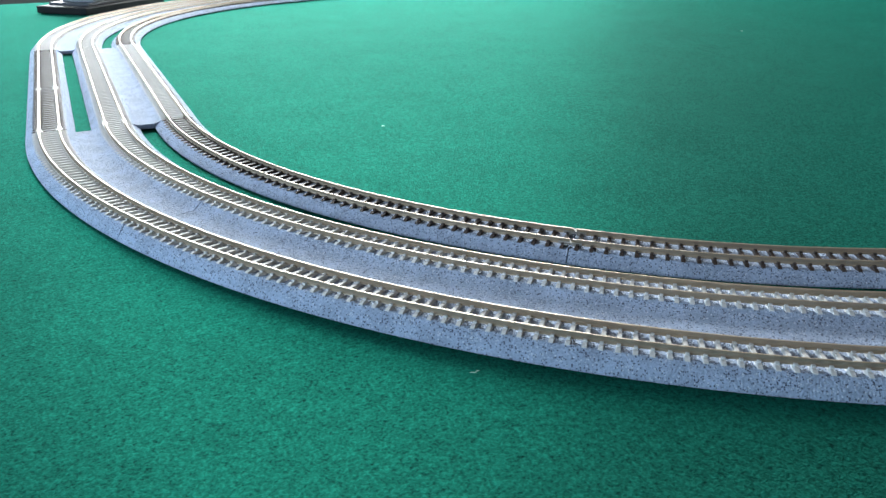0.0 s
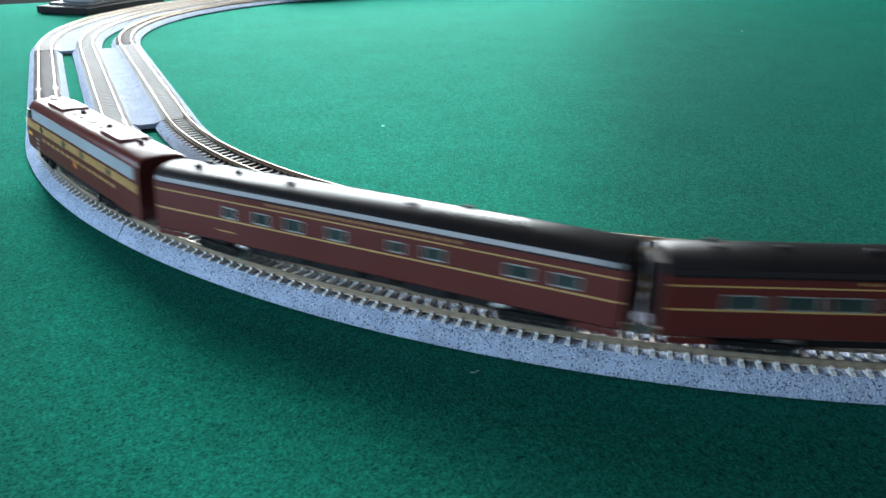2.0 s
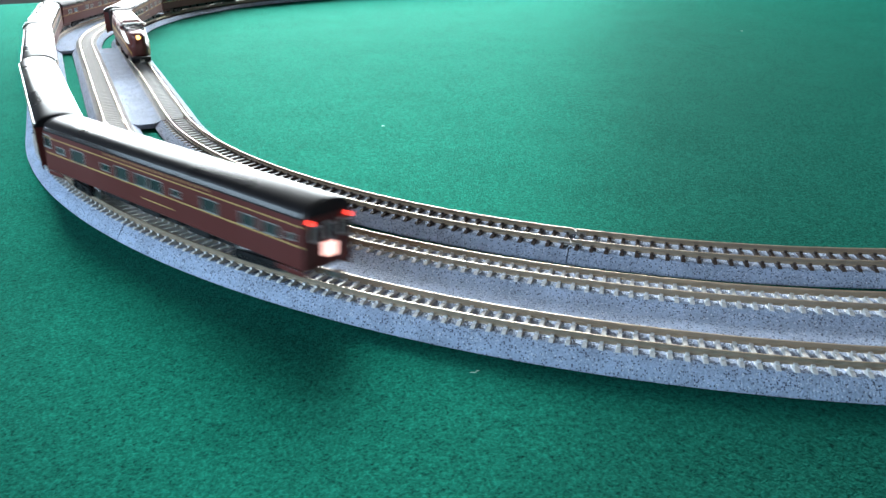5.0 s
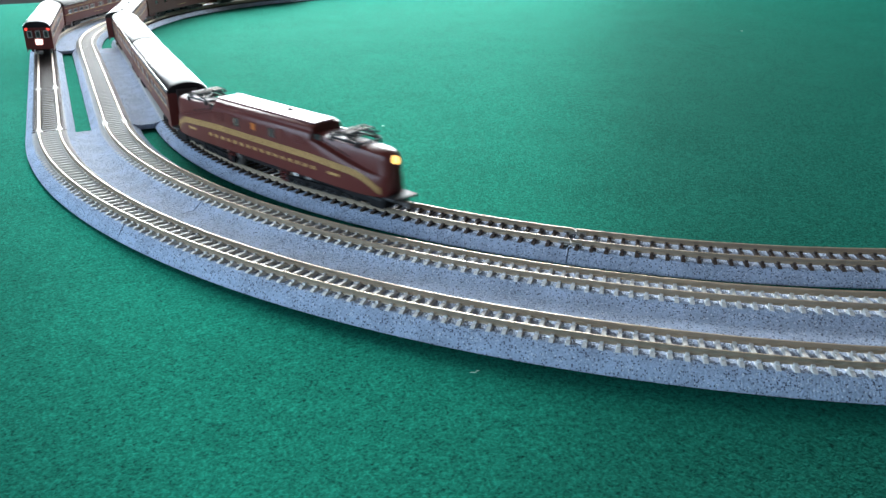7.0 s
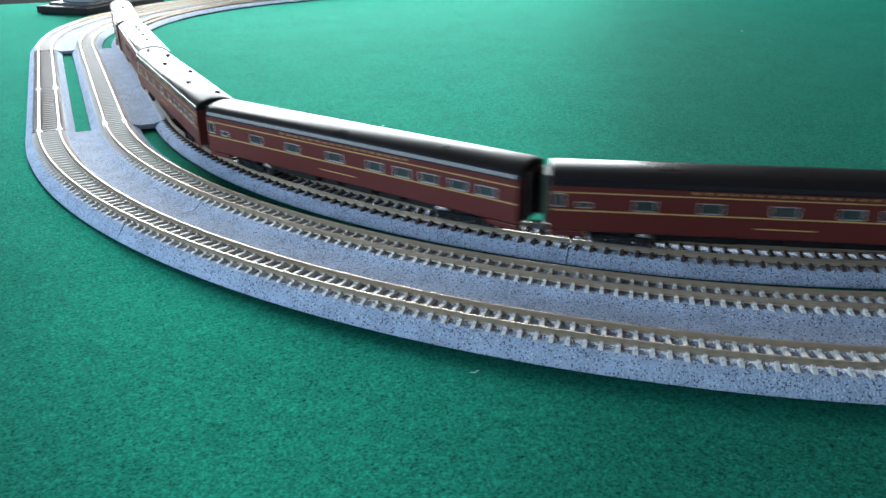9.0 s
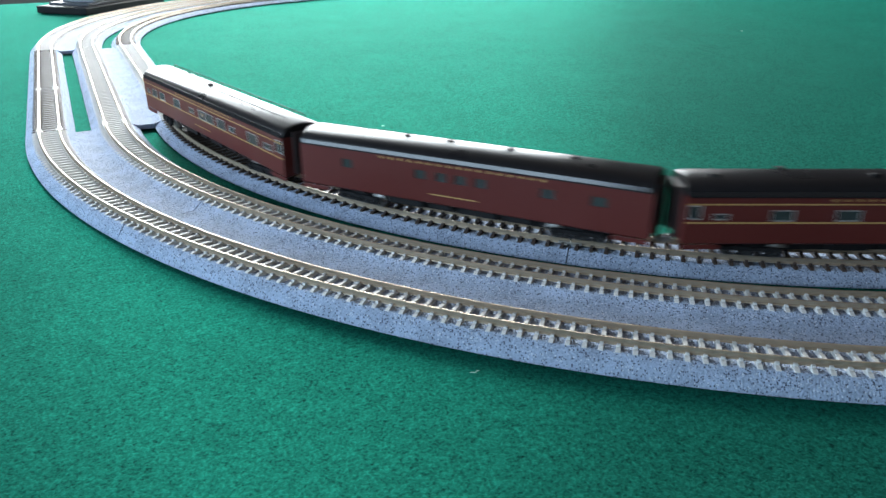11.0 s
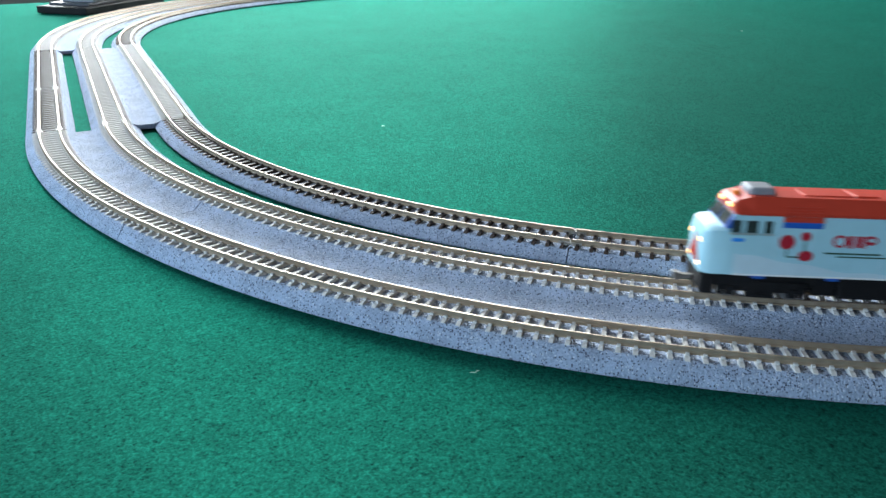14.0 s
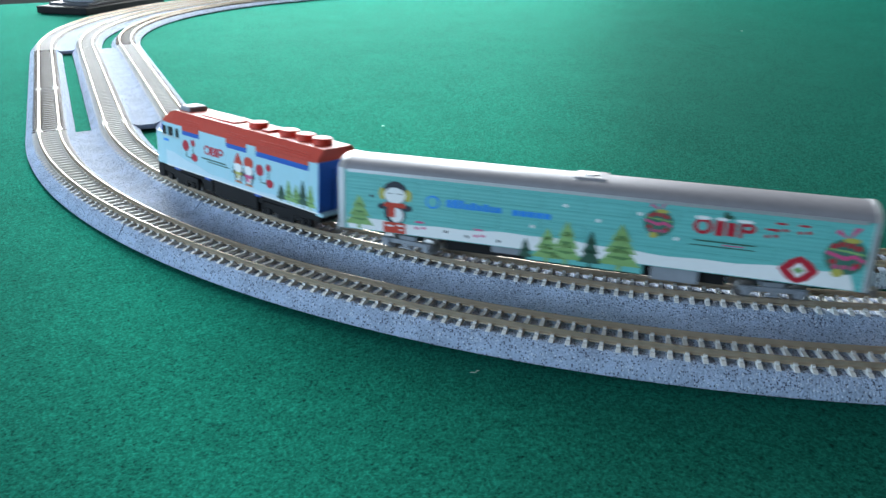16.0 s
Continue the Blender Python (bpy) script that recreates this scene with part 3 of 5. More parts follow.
def coach(label, wins, length=0.166, roof_bits=(), rails=False, tail=False, letter=True, name_bar=(-0.012, 0.007), stripes=True):
    th = thing("passenger_car", label, "model train", "passenger cars")
    hl, w = length / 2, 0.0098
    zb, zt, zr = 0.0061, 0.0227, 0.0281
    bm = bmesh.new()
    for sd in (-1, 1):
        side_panel(bm, sd * w, -hl, hl, zb + 0.0006, zt, wins)
        # turned-under sill
        bm.faces.new([bm.verts.new(p) for p in ((-hl, sd * w, zb + 0.0006), (hl, sd * w, zb + 0.0006), (hl, sd * (w - 0.0006), zb), (-hl, sd * (w - 0.0006), zb))])
        # lower skirts between the trucks and at the ends
    bm.faces.new([bm.verts.new(p) for p in ((-hl, -w + 0.0006, zb), (hl, -w + 0.0006, zb), (hl, w - 0.0006, zb), (-hl, w - 0.0006, zb))])
    for e in (-1, 1):
        bm.faces.new([bm.verts.new((e * hl, y, z)) for y, z in ((-w, zb), (w, zb), (w, zt), (-w, zt))])
    skirts = []
    for e in (-1, 1):
        x0, x1 = sorted((e * (hl - 0.0125), e * hl))
        for sd in (-1, 1):
            y0, y1 = sorted((sd * (w - 0.0007), sd * (w - 0.0001)))
            skirts.append(boxes((x0, x1, y0, y1, zb - 0.0018, zb - 0.0001), bevel=0.0002))
    inner = boxes((-hl + 0.001, hl - 0.001, -w + 0.0016, w - 0.0016, zb + 0.0004, zt))
    part("body", bm, MAROON, th, "dark red painted body")
    part("interior", inner, BLACK, th)
    for sk in skirts:
        part("end_skirt", sk, MAROON, th)
    prof = roof_profile(w + 0.0001, zt, zr)
    br = bmesh.new()
    steps = [(-hl, 0.97, -0.0006), (-hl + 0.0015, 1, 0), (hl - 0.0015, 1, 0), (hl, 0.97, -0.0006)]
    loft(br, [[(x, y * k, zt + (z - zt) * (1 + d / 0.0054)) for y, z in prof] for x, k, d in steps])
    part("roof", br, BLACKROOF, th, "glossy black rounded roof", smooth=35)
    for sd in (-1, 1):     # gutter under the roof
        y0, y1 = sorted((sd * (w - 0.0002), sd * (w + 0.0003)))
        part("gutter", boxes((-hl + 0.0005, hl - 0.0005, y0, y1, zt - 0.0002, zt + 0.0002)), BLACK, th)
        # added strip, leaned and glossier than the roof, to mirror the west window
        eave = bmesh.new()
        loft(eave, [[(x, sd * y, z) for y, z in ((w + 0.00022, zt + 0.0003), (w - 0.0001, zt + 0.0017), (w - 0.0009, zt + 0.0017), (w - 0.0006, zt + 0.0003))] for x in (-hl + 0.0009, hl - 0.0009)])
        part("eave_glint_strip", eave, EAVE, th, "glossy black strip added to mirror the window along the eave")
    windows(th, wins, w, FRAME if stripes else MAROON)
    lines = [(-hl + 0.0005, hl - 0.0005, 0.0200, 0.0204), (-hl + 0.0005, hl - 0.0005, 0.0136, 0.0141)] if stripes else []
    if lines:
        bars(th, "stripe", GOLD, lines, w, label="thin gold stripe")
    if letter:
        bars(th, "lettering", GOLD, [(x, x + 0.0012, 0.0212, 0.0220) for x in np.arange(-0.033, 0.033, 0.0040)], w, label="row of small gold letter bars")
    bars(th, "name_bar", GOLD, [(name_bar[0], name_bar[1], 0.0098, 0.0102)], w)
    for x, y, hh in roof_bits:
        bb = bmesh.new()
        box(bb, x - 0.0013, x + 0.0013, y - 0.001, y + 0.001, zr - 0.0012, zr + hh, bevel=0.0002)
        part("roof_vent", bb, BLACK, th)
    if rails:
        bb = bmesh.new()
        for y in (-0.0045, 0.0045):
            rod(bb, (-hl + 0.012, y, zr + 0.0012), (hl - 0.006, y, zr + 0.0012), 0.0002, 5)
            for i in range(15):
                x = -hl + 0.012 + (length - 0.018) * i / 14
                rod(bb, (x, y, zr - 0.0014), (x, y, zr + 0.0012), 0.00018, 4)
        part("antenna_rail", bb, BLACK, th, "thin antenna rail along the roof")
    # ends: diaphragm and door
    for e in (-1, 1):
        bb = bmesh.new()
        x0, x1 = sorted((e * hl, e * (hl + 0.0018)))
        box(bb, x0, x1, -0.0052, -0.0034, zb + 0.001, 0.0245)
        box(bb, x0, x1, 0.0034, 0.0052, zb + 0.001, 0.0245)
        box(bb, x0, x1, -0.0034, 0.0034, 0.0230, 0.0245)
        if not (tail and e < 0):
            part("diaphragm", bb, DIAPHRAGM, th)
        else:
            bb.free()
        coupler(th, e * hl, e)
        bd = bmesh.new()
        xd0, xd1 = sorted((e * (hl + 0.0001), e * (hl + 0.0004)))
        box(bd, xd0, xd1, -0.003, 0.003, zb + 0.001, 0.0225)
        part("end_door", bd, DIAPHRAGM if not tail else MAROON, th)
    if tail:
        x0, x1 = -hl - 0.0012, -hl
        part("tail_sign", boxes((x0, x1, -0.0026, 0.0026, 0.0098, 0.0140), bevel=0.0002), SIGNGLOW, th, "lit pinkish tail sign")
        for y in (-0.0078, 0.0078):
            part("marker_lamp", boxes((x0, x1, y - 0.0007, y + 0.0007, 0.0208, 0.0222), bevel=0.0002), LAMPRED, th, "glowing red marker lamp")
        for y in (-0.0058, 0, 0.0058):
            pane = part("end_window", boxes((-hl - 0.0006, -hl, y - 0.0013, y + 0.0013, 0.0155, 0.0200)), BLIND, th)
            bf = bmesh.new()
            for q in ((y - 0.0017, y - 0.0013, 0.0151, 0.0204), (y + 0.0013, y + 0.0017, 0.0151, 0.0204), (y - 0.0013, y + 0.0013, 0.0151, 0.0155), (y - 0.0013, y + 0.0013, 0.0200, 0.0204)):
                box(bf, -hl - 0.0008, -hl, *q)
            part("window_frame", bf, FRAME, pane)
    # gear under the floor
    for x0, x1, z in ((-0.030, -0.016, 0.0030), (-0.012, -0.004, 0.0036), (0.0, 0.014, 0.0032), (0.020, 0.028, 0.0038)):
        for sd in (-1, 1):
            y0, y1 = sorted((sd * 0.003, sd * 0.0078))
            part("underfloor_box", boxes((x0, x1, y0, y1, z, zb), bevel=0.0003), BLACK, th)
    # broad black block added so no far-side light shows beneath the car
    part("light_block", boxes((-hl + 0.014, hl - 0.014, -0.0056, 0.0056, 0.0024, zb), bevel=0.0003), BLACK, th)
    piv = hl - 0.026
    trs = [truck(th, piv, 0.0205), truck(th, -piv, 0.0205)]
    return th, trs, piv


def win_row(items):
    out = []
    for x, wd, lo, hi in items:
        out.append((x - wd / 2, x + wd / 2, lo, hi))
    return out
# ---- trains ----
LO, HI = 0.0118, 0.0156
W = 0.0046


def steady(start, speed):
    """A train that runs at an even speed."""
    return lambda t: start + speed * t


# the way of the first coupling of each train: where it is at the start, metres a second
WAY_A = steady(0.6900, -0.2505)
WAY_C = steady(-1.2524, 0.1866)
WAY_B = steady(2.0066, -0.11148)


def put(made, track, way, sense, back):
    """sense: +1 where the train runs along the line's way. back: the middle of the vehicle behind the first coupling."""
    th, trs, piv = made
    VEHICLES.append((th, trs, piv, track, way, sense, back))


def place(entry, t):
    th, trs, piv, track, way, sense, back = entry
    s = way(t) - sense * back
    fronts = [at(track, s + sense * piv), at(track, s - sense * piv)]
    p = [Vector((q[0].x, q[0].y, RAIL + 0.005 * math.sin(q[2]))) for q in fronts]
    d = p[0] - p[1]
    yaw = math.atan2(d.y, d.x)
    cant = (fronts[0][2] + fronts[1][2]) / 2
    m = Matrix.Translation((p[0] + p[1]) / 2) @ Matrix.Rotation(yaw, 4, "Z") @ Matrix.Rotation(-sense * cant, 4, "X")
    turns = []
    for q in fronts:
        a = q[1] + (0 if sense > 0 else math.pi)
        turns.append((a - yaw + math.pi) % (2 * math.pi) - math.pi)
    return m, turns


def motions():
    for e in VEHICLES:
        rows, t1, t2 = [], [], []
        for k in range(161):
            m, turns = place(e, k / 10)
            rows.append((k / 10, m))
            t1.append((k / 10, pose(e[2], 0, 0) @ Matrix.Rotation(turns[0], 4, "Z")))
            t2.append((k / 10, pose(-e[2], 0, 0) @ Matrix.Rotation(turns[1], 4, "Z")))
        walk(e[0], rows)
        if e[1]:
            walk(e[1][0], t1)
            walk(e[1][1], t2)


# ---- locomotives ----
def shell(w, zb, zs, zt, lean=0.0, n=5):
    """A body section: sides to zs, then a rounded roof to zt. lean: the sides' inward lean at zs."""
    half = [(w, zb), (w, zb + (zs - zb) * 0.5), (w - lean, zs)]
    for i in range(1, n + 1):
        a = math.pi / 2 * i / n
        half.append(((w - lean) * math.cos(a) ** 0.55 if i < n else 0.0, zs + (zt - zs) * math.sin(a) ** 0.9))
    return half + [(-y, z) for y, z in half[-2::-1]]


def body_loft(stations, **kw):
    bm = bmesh.new()
    loft(bm, [[(x, y, z) for y, z in shell(*s)] for x, *s in stations])
    return bm


def diesel_streamlined():
    th = thing("diesel_locomotive", "dark red streamlined diesel locomotive with gold band", "model train", "locomotives")
    hl, w = 0.069, 0.0094
    zb, zs, zt = 0.0060, 0.0249, 0.0286
    st = [(-hl, w * 0.97, zb, zs, zt - 0.0004, 0.0002), (-hl + 0.0008, w, zb, zs, zt, 0.0002), (hl - 0.0190, w, zb, zs, zt, 0.0002)]
    st += [(hl - 0.0165, w, zb, zs - 0.0006, zt - 0.0004, 0.0004), (hl - 0.0130, w, zb, 0.0225, 0.0268, 0.0008), (hl - 0.0108, w * 0.99, zb, 0.0205, 0.0232, 0.0006)]
    st += [(hl - 0.0070, w * 0.95, zb, 0.0196, 0.0224, 0.0008), (hl - 0.0036, w * 0.84, zb, 0.0182, 0.0210, 0.0010), (hl - 0.0012, w * 0.66, zb - 0.0004, 0.0165, 0.0192, 0.0010), (hl, w * 0.42, zb - 0.0004, 0.0140, 0.0162, 0.0008)]
    part("body", body_loft(st), BROWNRED, th, "dark maroon painted body", smooth=40)
    xf = hl - 0.0205
    for sd in (-1, 1):
        y0, y1 = sorted((sd * (w - 0.0003), sd * (w + 0.00012)))
        gr = part("side_grille", boxes((-hl + 0.003, xf, y0, y1, 0.0200, 0.0246)), SILVER, th, "pale blue-grey metal side grille")
        for i in range(34):
            x = -hl + 0.0045 + (xf + hl - 0.006) * i / 33
            ya, yb = sorted((sd * (w + 0.00012), sd * (w + 0.0002)))
            part("grille_bar", boxes((x - 0.00016, x + 0.00016, ya, yb, 0.0202, 0.0244)), SILVER, gr)
        for k in range(5):          # the five gold lines of the band
            z = 0.01555 + k * 0.00068
            part("gold_line", boxes((-hl + 0.0012, hl - 0.0095, y0, y1, z, z + 0.00044)), GOLD, th)
        for x in (0.0374, 0.0085, -0.0132, -0.0415):
            b = bmesh.new()
            disc_ring(b, (x, sd * (w - 0.0002), 0.0172), (0, sd, 0), 0.00165, 0.0005, 16)
            ph = part("porthole", b, GLASS, th, smooth=40)
        part("cab_window", boxes((hl - 0.0185, hl - 0.0148, y0, y1, 0.0202, 0.0236)), GLASS, th)
        b = bmesh.new()
        for i, x in enumerate(np.arange(0.036, -0.050, -0.0062)):
            box(b, x - 0.0016, x + 0.0014, y0, y1, 0.0121, 0.0134)
        part("lettering", b, GOLD, th, "row of gold letter bars")
        part("emblem", boxes((-0.0050, -0.0018, y0, y1, 0.0096, 0.0126)), EMBLEM, th, "small orange emblem")
        part("number_bar", boxes((hl - 0.0165, hl - 0.0105, y0, y1, 0.0118, 0.0133)), YELLOWGOLD, th)
        b = bmesh.new()
        for z in (0.0072, 0.0092, 0.0112):
            box(b, hl - 0.0262, hl - 0.0222, min(sd * w, sd * (w + 0.0004)), max(sd * w, sd * (w + 0.0004)), z, z + 0.0006)
        part("step", b, FRAME, th)
        part("skirt", boxes((-0.028, 0.020, *sorted((sd * (w - 0.0018), sd * (w - 0.0006))), 0.0038, 0.0062), bevel=0.0003), BLACK, th)
    # windshield halves and nose lamp
    for sd in (-1, 1):
        b = bmesh.new()
        loft(b, [[(hl - 0.0131 + d, sd * 0.0012, 0.0266 + d * 0.4), (hl - 0.0131 + d, sd * 0.0066, 0.0252 + d * 0.4), (hl - 0.0110 + d, sd * 0.0070, 0.0226 + d * 0.4), (hl - 0.0110 + d, sd * 0.0012, 0.0234 + d * 0.4)] for d in (0.0, 0.0004)])
        part("windshield", b, GLASS, th)
    b = bmesh.new()
    disc_ring(b, (hl - 0.0010, 0, 0.0168), (1, 0, 0.25), 0.0016, 0.0010, 14)
    part("headlamp", b, FRAME, th)
    # hatches, fans and exhausts on the roof
    for x0, x1, yy, z in ((0.018, 0.037, 0.0058, 0.0296), (-0.046, -0.026, 0.0058, 0.0298)):
        part("roof_hatch", boxes((x0, x1, -yy, yy, 0.0270, z), bevel=0.0006), BROWNRED, th)
    for x in (0.012, 0.004, -0.006, -0.016):
        b = bmesh.new()
        disc_ring(b, (x, 0, 0.0280), (0, 0, 1), 0.0036, 0.0010, 18)
        part("roof_fan", b, BROWNRED, th, smooth=40)
    for x in (0.0085, -0.021, -0.0515):
        b = bmesh.new()
        disc_ring(b, (x, 0.0, 0.0280), (0, 0, 1), 0.0012, 0.0022, 10)
        part("exhaust", b, BLACK, th)
    part("horn", boxes((hl - 0.024, hl - 0.020, -0.0012, 0.0012, 0.0280, 0.0294), bevel=0.0003), FRAME, th)
    part("end_door", boxes((-hl - 0.0004, -hl, -0.0032, 0.0032, 0.0065, 0.0235)), BLACK, th)
    part("pilot", boxes((hl - 0.006, hl - 0.001, -0.0062, 0.0062, 0.0022, 0.0062), bevel=0.0008), BROWNRED, th)
    part("fuel_tank", boxes((-0.017, 0.014, -0.0082, 0.0082, 0.0028, 0.0062), bevel=0.001), BLACK, th)
    coupler(th, -hl, -1), coupler(th, hl - 0.0015, 1)
    piv = 0.0385
    return th, [truck(th, piv, 0.0260), truck(th, -piv, 0.0260)], piv


def pantograph(parent, x, sd):
    """A folded pantograph: base frame, crossed arms, stays, insulators and contact strips."""
    z = 0.0252
    b = bmesh.new()
    for y in (-0.0058, 0.0058):
        rod(b, (x - 0.0085, y, z), (x + 0.0085, y, z), 0.0005, 6)
    for xx in (-0.0085, 0.0, 0.0085):
        rod(b, (x + xx, -0.0058, z), (x + xx, 0.0058, z), 0.0004, 6)
    pg = part("pantograph", b, PANTO, parent, "folded dark metal pantograph")
    for y in (-0.0058, 0.0058):
        for e in (-1, 1):
            part("arm", rod(bmesh.new(), (x - e * 0.0075, y, z + 0.0008), (x + e * 0.004, y * 0.85, z + 0.0026), 0.0004, 5), PANTO, pg)
            part("stay", rod(bmesh.new(), (x - e * 0.0075, y, z + 0.0009), (x + e * 0.0006, -y * 0.9, z + 0.0022), 0.00028, 5), STEEL, pg)
            part("insulator", rod(bmesh.new(), (x + e * 0.0075, y, z - 0.0016), (x + e * 0.0075, y, z + 0.0004), 0.0009, 8), PANTO, pg)
    for xx in (-0.0050, 0.0, 0.0050):
        part("stay", rod(bmesh.new(), (x + xx - 0.0035, -0.0056, z + 0.0014), (x + xx + 0.0035, 0.0050, z + 0.0031), 0.00026, 5), PANTO, pg)
        part("stay", rod(bmesh.new(), (x + xx + 0.0035, -0.0050, z + 0.0030), (x + xx - 0.0035, 0.0056, z + 0.0013), 0.00026, 5), PANTO, pg)
    for y in (-0.0024, 0.0024):
        part("arm", rod(bmesh.new(), (x - 0.0095, y, z + 0.0010), (x + 0.0095, y, z + 0.0036), 0.0003, 5), PANTO, pg)
    for xx in (-0.0018, 0.0018):
        b = rod(bmesh.new(), (x + xx, -0.0072, z + 0.0032), (x + xx, 0.0072, z + 0.0032), 0.00042, 6)
        for s2 in (-1, 1):
            rod(b, (x + xx, s2 * 0.0072, z + 0.0032), (x + xx, s2 * 0.0092, z + 0.0018), 0.00036, 6)
        part("contact_shoe", b, STEEL, pg, "steel contact strip")
    return pg


def electric_locomotive():
    th = thing("electric_locomotive", "dark red double-ended electric locomotive with gold bands", "model train", "locomotives")
    hl, w = 0.0752, 0.0093
    zb = 0.0066
    # stations of a nose: x, half width, sill, shoulder height, hood half width, roof height
    nose = [(0.0356, w * 0.99, zb, 0.0226, 0.0066, 0.0250), (0.0430, w * 0.985, zb, 0.0208, 0.0062, 0.0249), (0.0520, w * 0.97, zb, 0.0188, 0.0061, 0.0248), (0.0600, w * 0.93, zb, 0.0170, 0.0060, 0.0247), (0.0660, w * 0.85, zb, 0.0158, 0.0058, 0.0245), (0.0700, w * 0.74, zb, 0.0150, 0.0053, 0.0242), (0.0728, w * 0.60, zb, 0.0146, 0.0046, 0.0237), (0.0744, w * 0.46, zb + 0.0004, 0.0142, 0.0036, 0.0228), (hl, w * 0.30, zb + 0.0014, 0.0138, 0.0024, 0.0212)]
    cab = [(0.0350, w * 0.99, zb, 0.0250, 0.0076, 0.0279), (0.0338, w, zb, 0.0254, 0.0078, 0.0284)]

    def section_ring(x, ww, z0, zs, hood, zt):
        half = [(ww, z0), (ww, zs - 0.0045), (ww - 0.0002, zs - 0.0010), (max(ww - 0.0007, hood + 0.0002), zs), (hood + 0.0001, zs + min(0.0006, (zt - zs) * 0.3)), (hood - 0.0001, zs + (zt - zs) * 0.62), (hood * 0.88, zs + (zt - zs) * 0.84), (hood * 0.60, zs + (zt - zs) * 0.96), (0, zt)]
        return [(x, y, z) for y, z in half] + [(x, -y, z) for y, z in half[-2::-1]]

    st = [(-x, *q) for x, *q in nose[::-1]] + [(-x, *q) for x, *q in cab] + [(x, *q) for x, *q in cab[::-1]] + [(x, *q) for x, *q in nose]
    part("body", loft(bmesh.new(), [section_ring(*q) for q in st]), BROWNRED, th, "dark maroon welded body", smooth=30)
    part("roof_panel", boxes((-0.0345, 0.0345, -0.0060, 0.0060, 0.0279, 0.0288), bevel=0.0003), BROWNRED, th)
    for x in (-0.012, 0.008, 0.010):
        b = bmesh.new()
        disc_ring(b, (x, 0.0022, 0.0286), (0, 0, 1), 0.0009, 0.0007, 10)
        part("roof_vent", b, BLACK, th)

    def half_width(x):
        x = abs(x)
        pts = [(0.0, w), (0.0340, w)] + [(s[0], s[1]) for s in nose]
        for (xa, wa), (xb, wb) in zip(pts, pts[1:]):
            if x <= xb:
                return wa + (wb - wa) * (x - xa) / max(xb - xa, 1e-9)
        return 0.0

    def shoulder(x):
        x = abs(x)
        pts = [(0.0, 0.0254), (0.0350, 0.0250)] + [(q[0], q[3]) for q in nose]
        for (xa, za), (xb, zz) in zip(pts, pts[1:]):
            if x <= xb:
                return za + (zz - za) * (x - xa) / max(xb - xa, 1e-9)
        return 0.0138

    def wall(x, z):
        zs = shoulder(x)
        return half_width(x) - 0.0002 * ease((z - zs + 0.0045) / 0.0035)

    for sd in (-1, 1):
        for k in range(5):          # gold lines, level amidships and dipping over both noses
            b = bmesh.new()
            rings = []
            for i in range(49):
                x = -0.0722 + 0.1444 * i / 48
                dip = 0.0012 * ease((abs(x) - 0.034) / 0.026) + 0.0062 * ease((abs(x) - 0.058) / 0.0145) ** 2
                z = 0.0146 + k * 0.00056 - dip
                y = wall(x, z)
                rings.append([(x, sd * (y - 0.0002), z), (x, sd * (y + 0.00016), z), (x, sd * (y + 0.00016), z + 0.00036), (x, sd * (y - 0.0002), z + 0.00036)])
            loft(b, rings)
            part("gold_line", b, GOLD, th)
        b = bmesh.new()
        for x in np.arange(-0.0385, 0.040, 0.0050):
            y = wall(x, 0.0112)
            box(b, x - 0.0011, x + 0.0011, *sorted((sd * (y - 0.0002), sd * (y + 0.00014))), 0.0108, 0.0122)
        part("lettering", b, GOLD, th, "row of gold letter bars")
        for x in (-0.0545, 0.0490):
            y = wall(x, 0.0114)
            part("number_bar", boxes((x - 0.0032, x + 0.0032, *sorted((sd * (y - 0.0004), sd * (y + 0.00016))), 0.0110, 0.0120)), GOLD, th)
        y = wall(0, 0.0212)
        part("emblem", boxes((-0.0044, -0.0016, *sorted((sd * (y - 0.0004), sd * (y + 0.0003))), 0.0200, 0.0228)), EMBLEM, th, "small gold emblem")
        for x in (-0.0160, 0.0100):
            pane = part("side_window", boxes((x - 0.0021, x + 0.0021, *sorted((sd * (y - 0.0006), sd * (y + 0.0002))), 0.0192, 0.0230)), GLASS, th, "small dark side window")
            part("window_frame", boxes((x - 0.0024, x + 0.0024, *sorted((sd * (y - 0.0006), sd * (y + 0.0004))), 0.0230, 0.0233)), BROWNRED, pane)
        for x in (-0.0225, 0.0165):
            part("door", boxes((x - 0.0018, x + 0.0018, *sorted((sd * (y - 0.0010), sd * (y + 0.0001))), 0.0085, 0.0240)), BROWNRED, th)
        for x in (-0.0290, 0.0275):
            for z in np.arange(0.0196, 0.0236, 0.0008):
                yy = wall(x, z)
                part("louver", boxes((x - 0.0030, x + 0.0030, *sorted((sd * (yy - 0.0003), sd * (yy + 0.0003))), z, z + 0.0004)), BROWNRED, th)
        for x in (-0.0225, 0.0165):  # red ladders under the doors
            b = bmesh.new()
            for dx in (-0.0018, 0.0018):
                box(b, x + dx - 0.0003, x + dx + 0.0003, *sorted((sd * 0.0086, sd * 0.0094)), 0.0012, 0.0068)
            for z in (0.0014, 0.0031, 0.0048):
                box(b, x - 0.0018, x + 0.0018, *sorted((sd * 0.0084, sd * 0.0096)), z, z + 0.0005)
            part("ladder", b, BROWNRED, th)
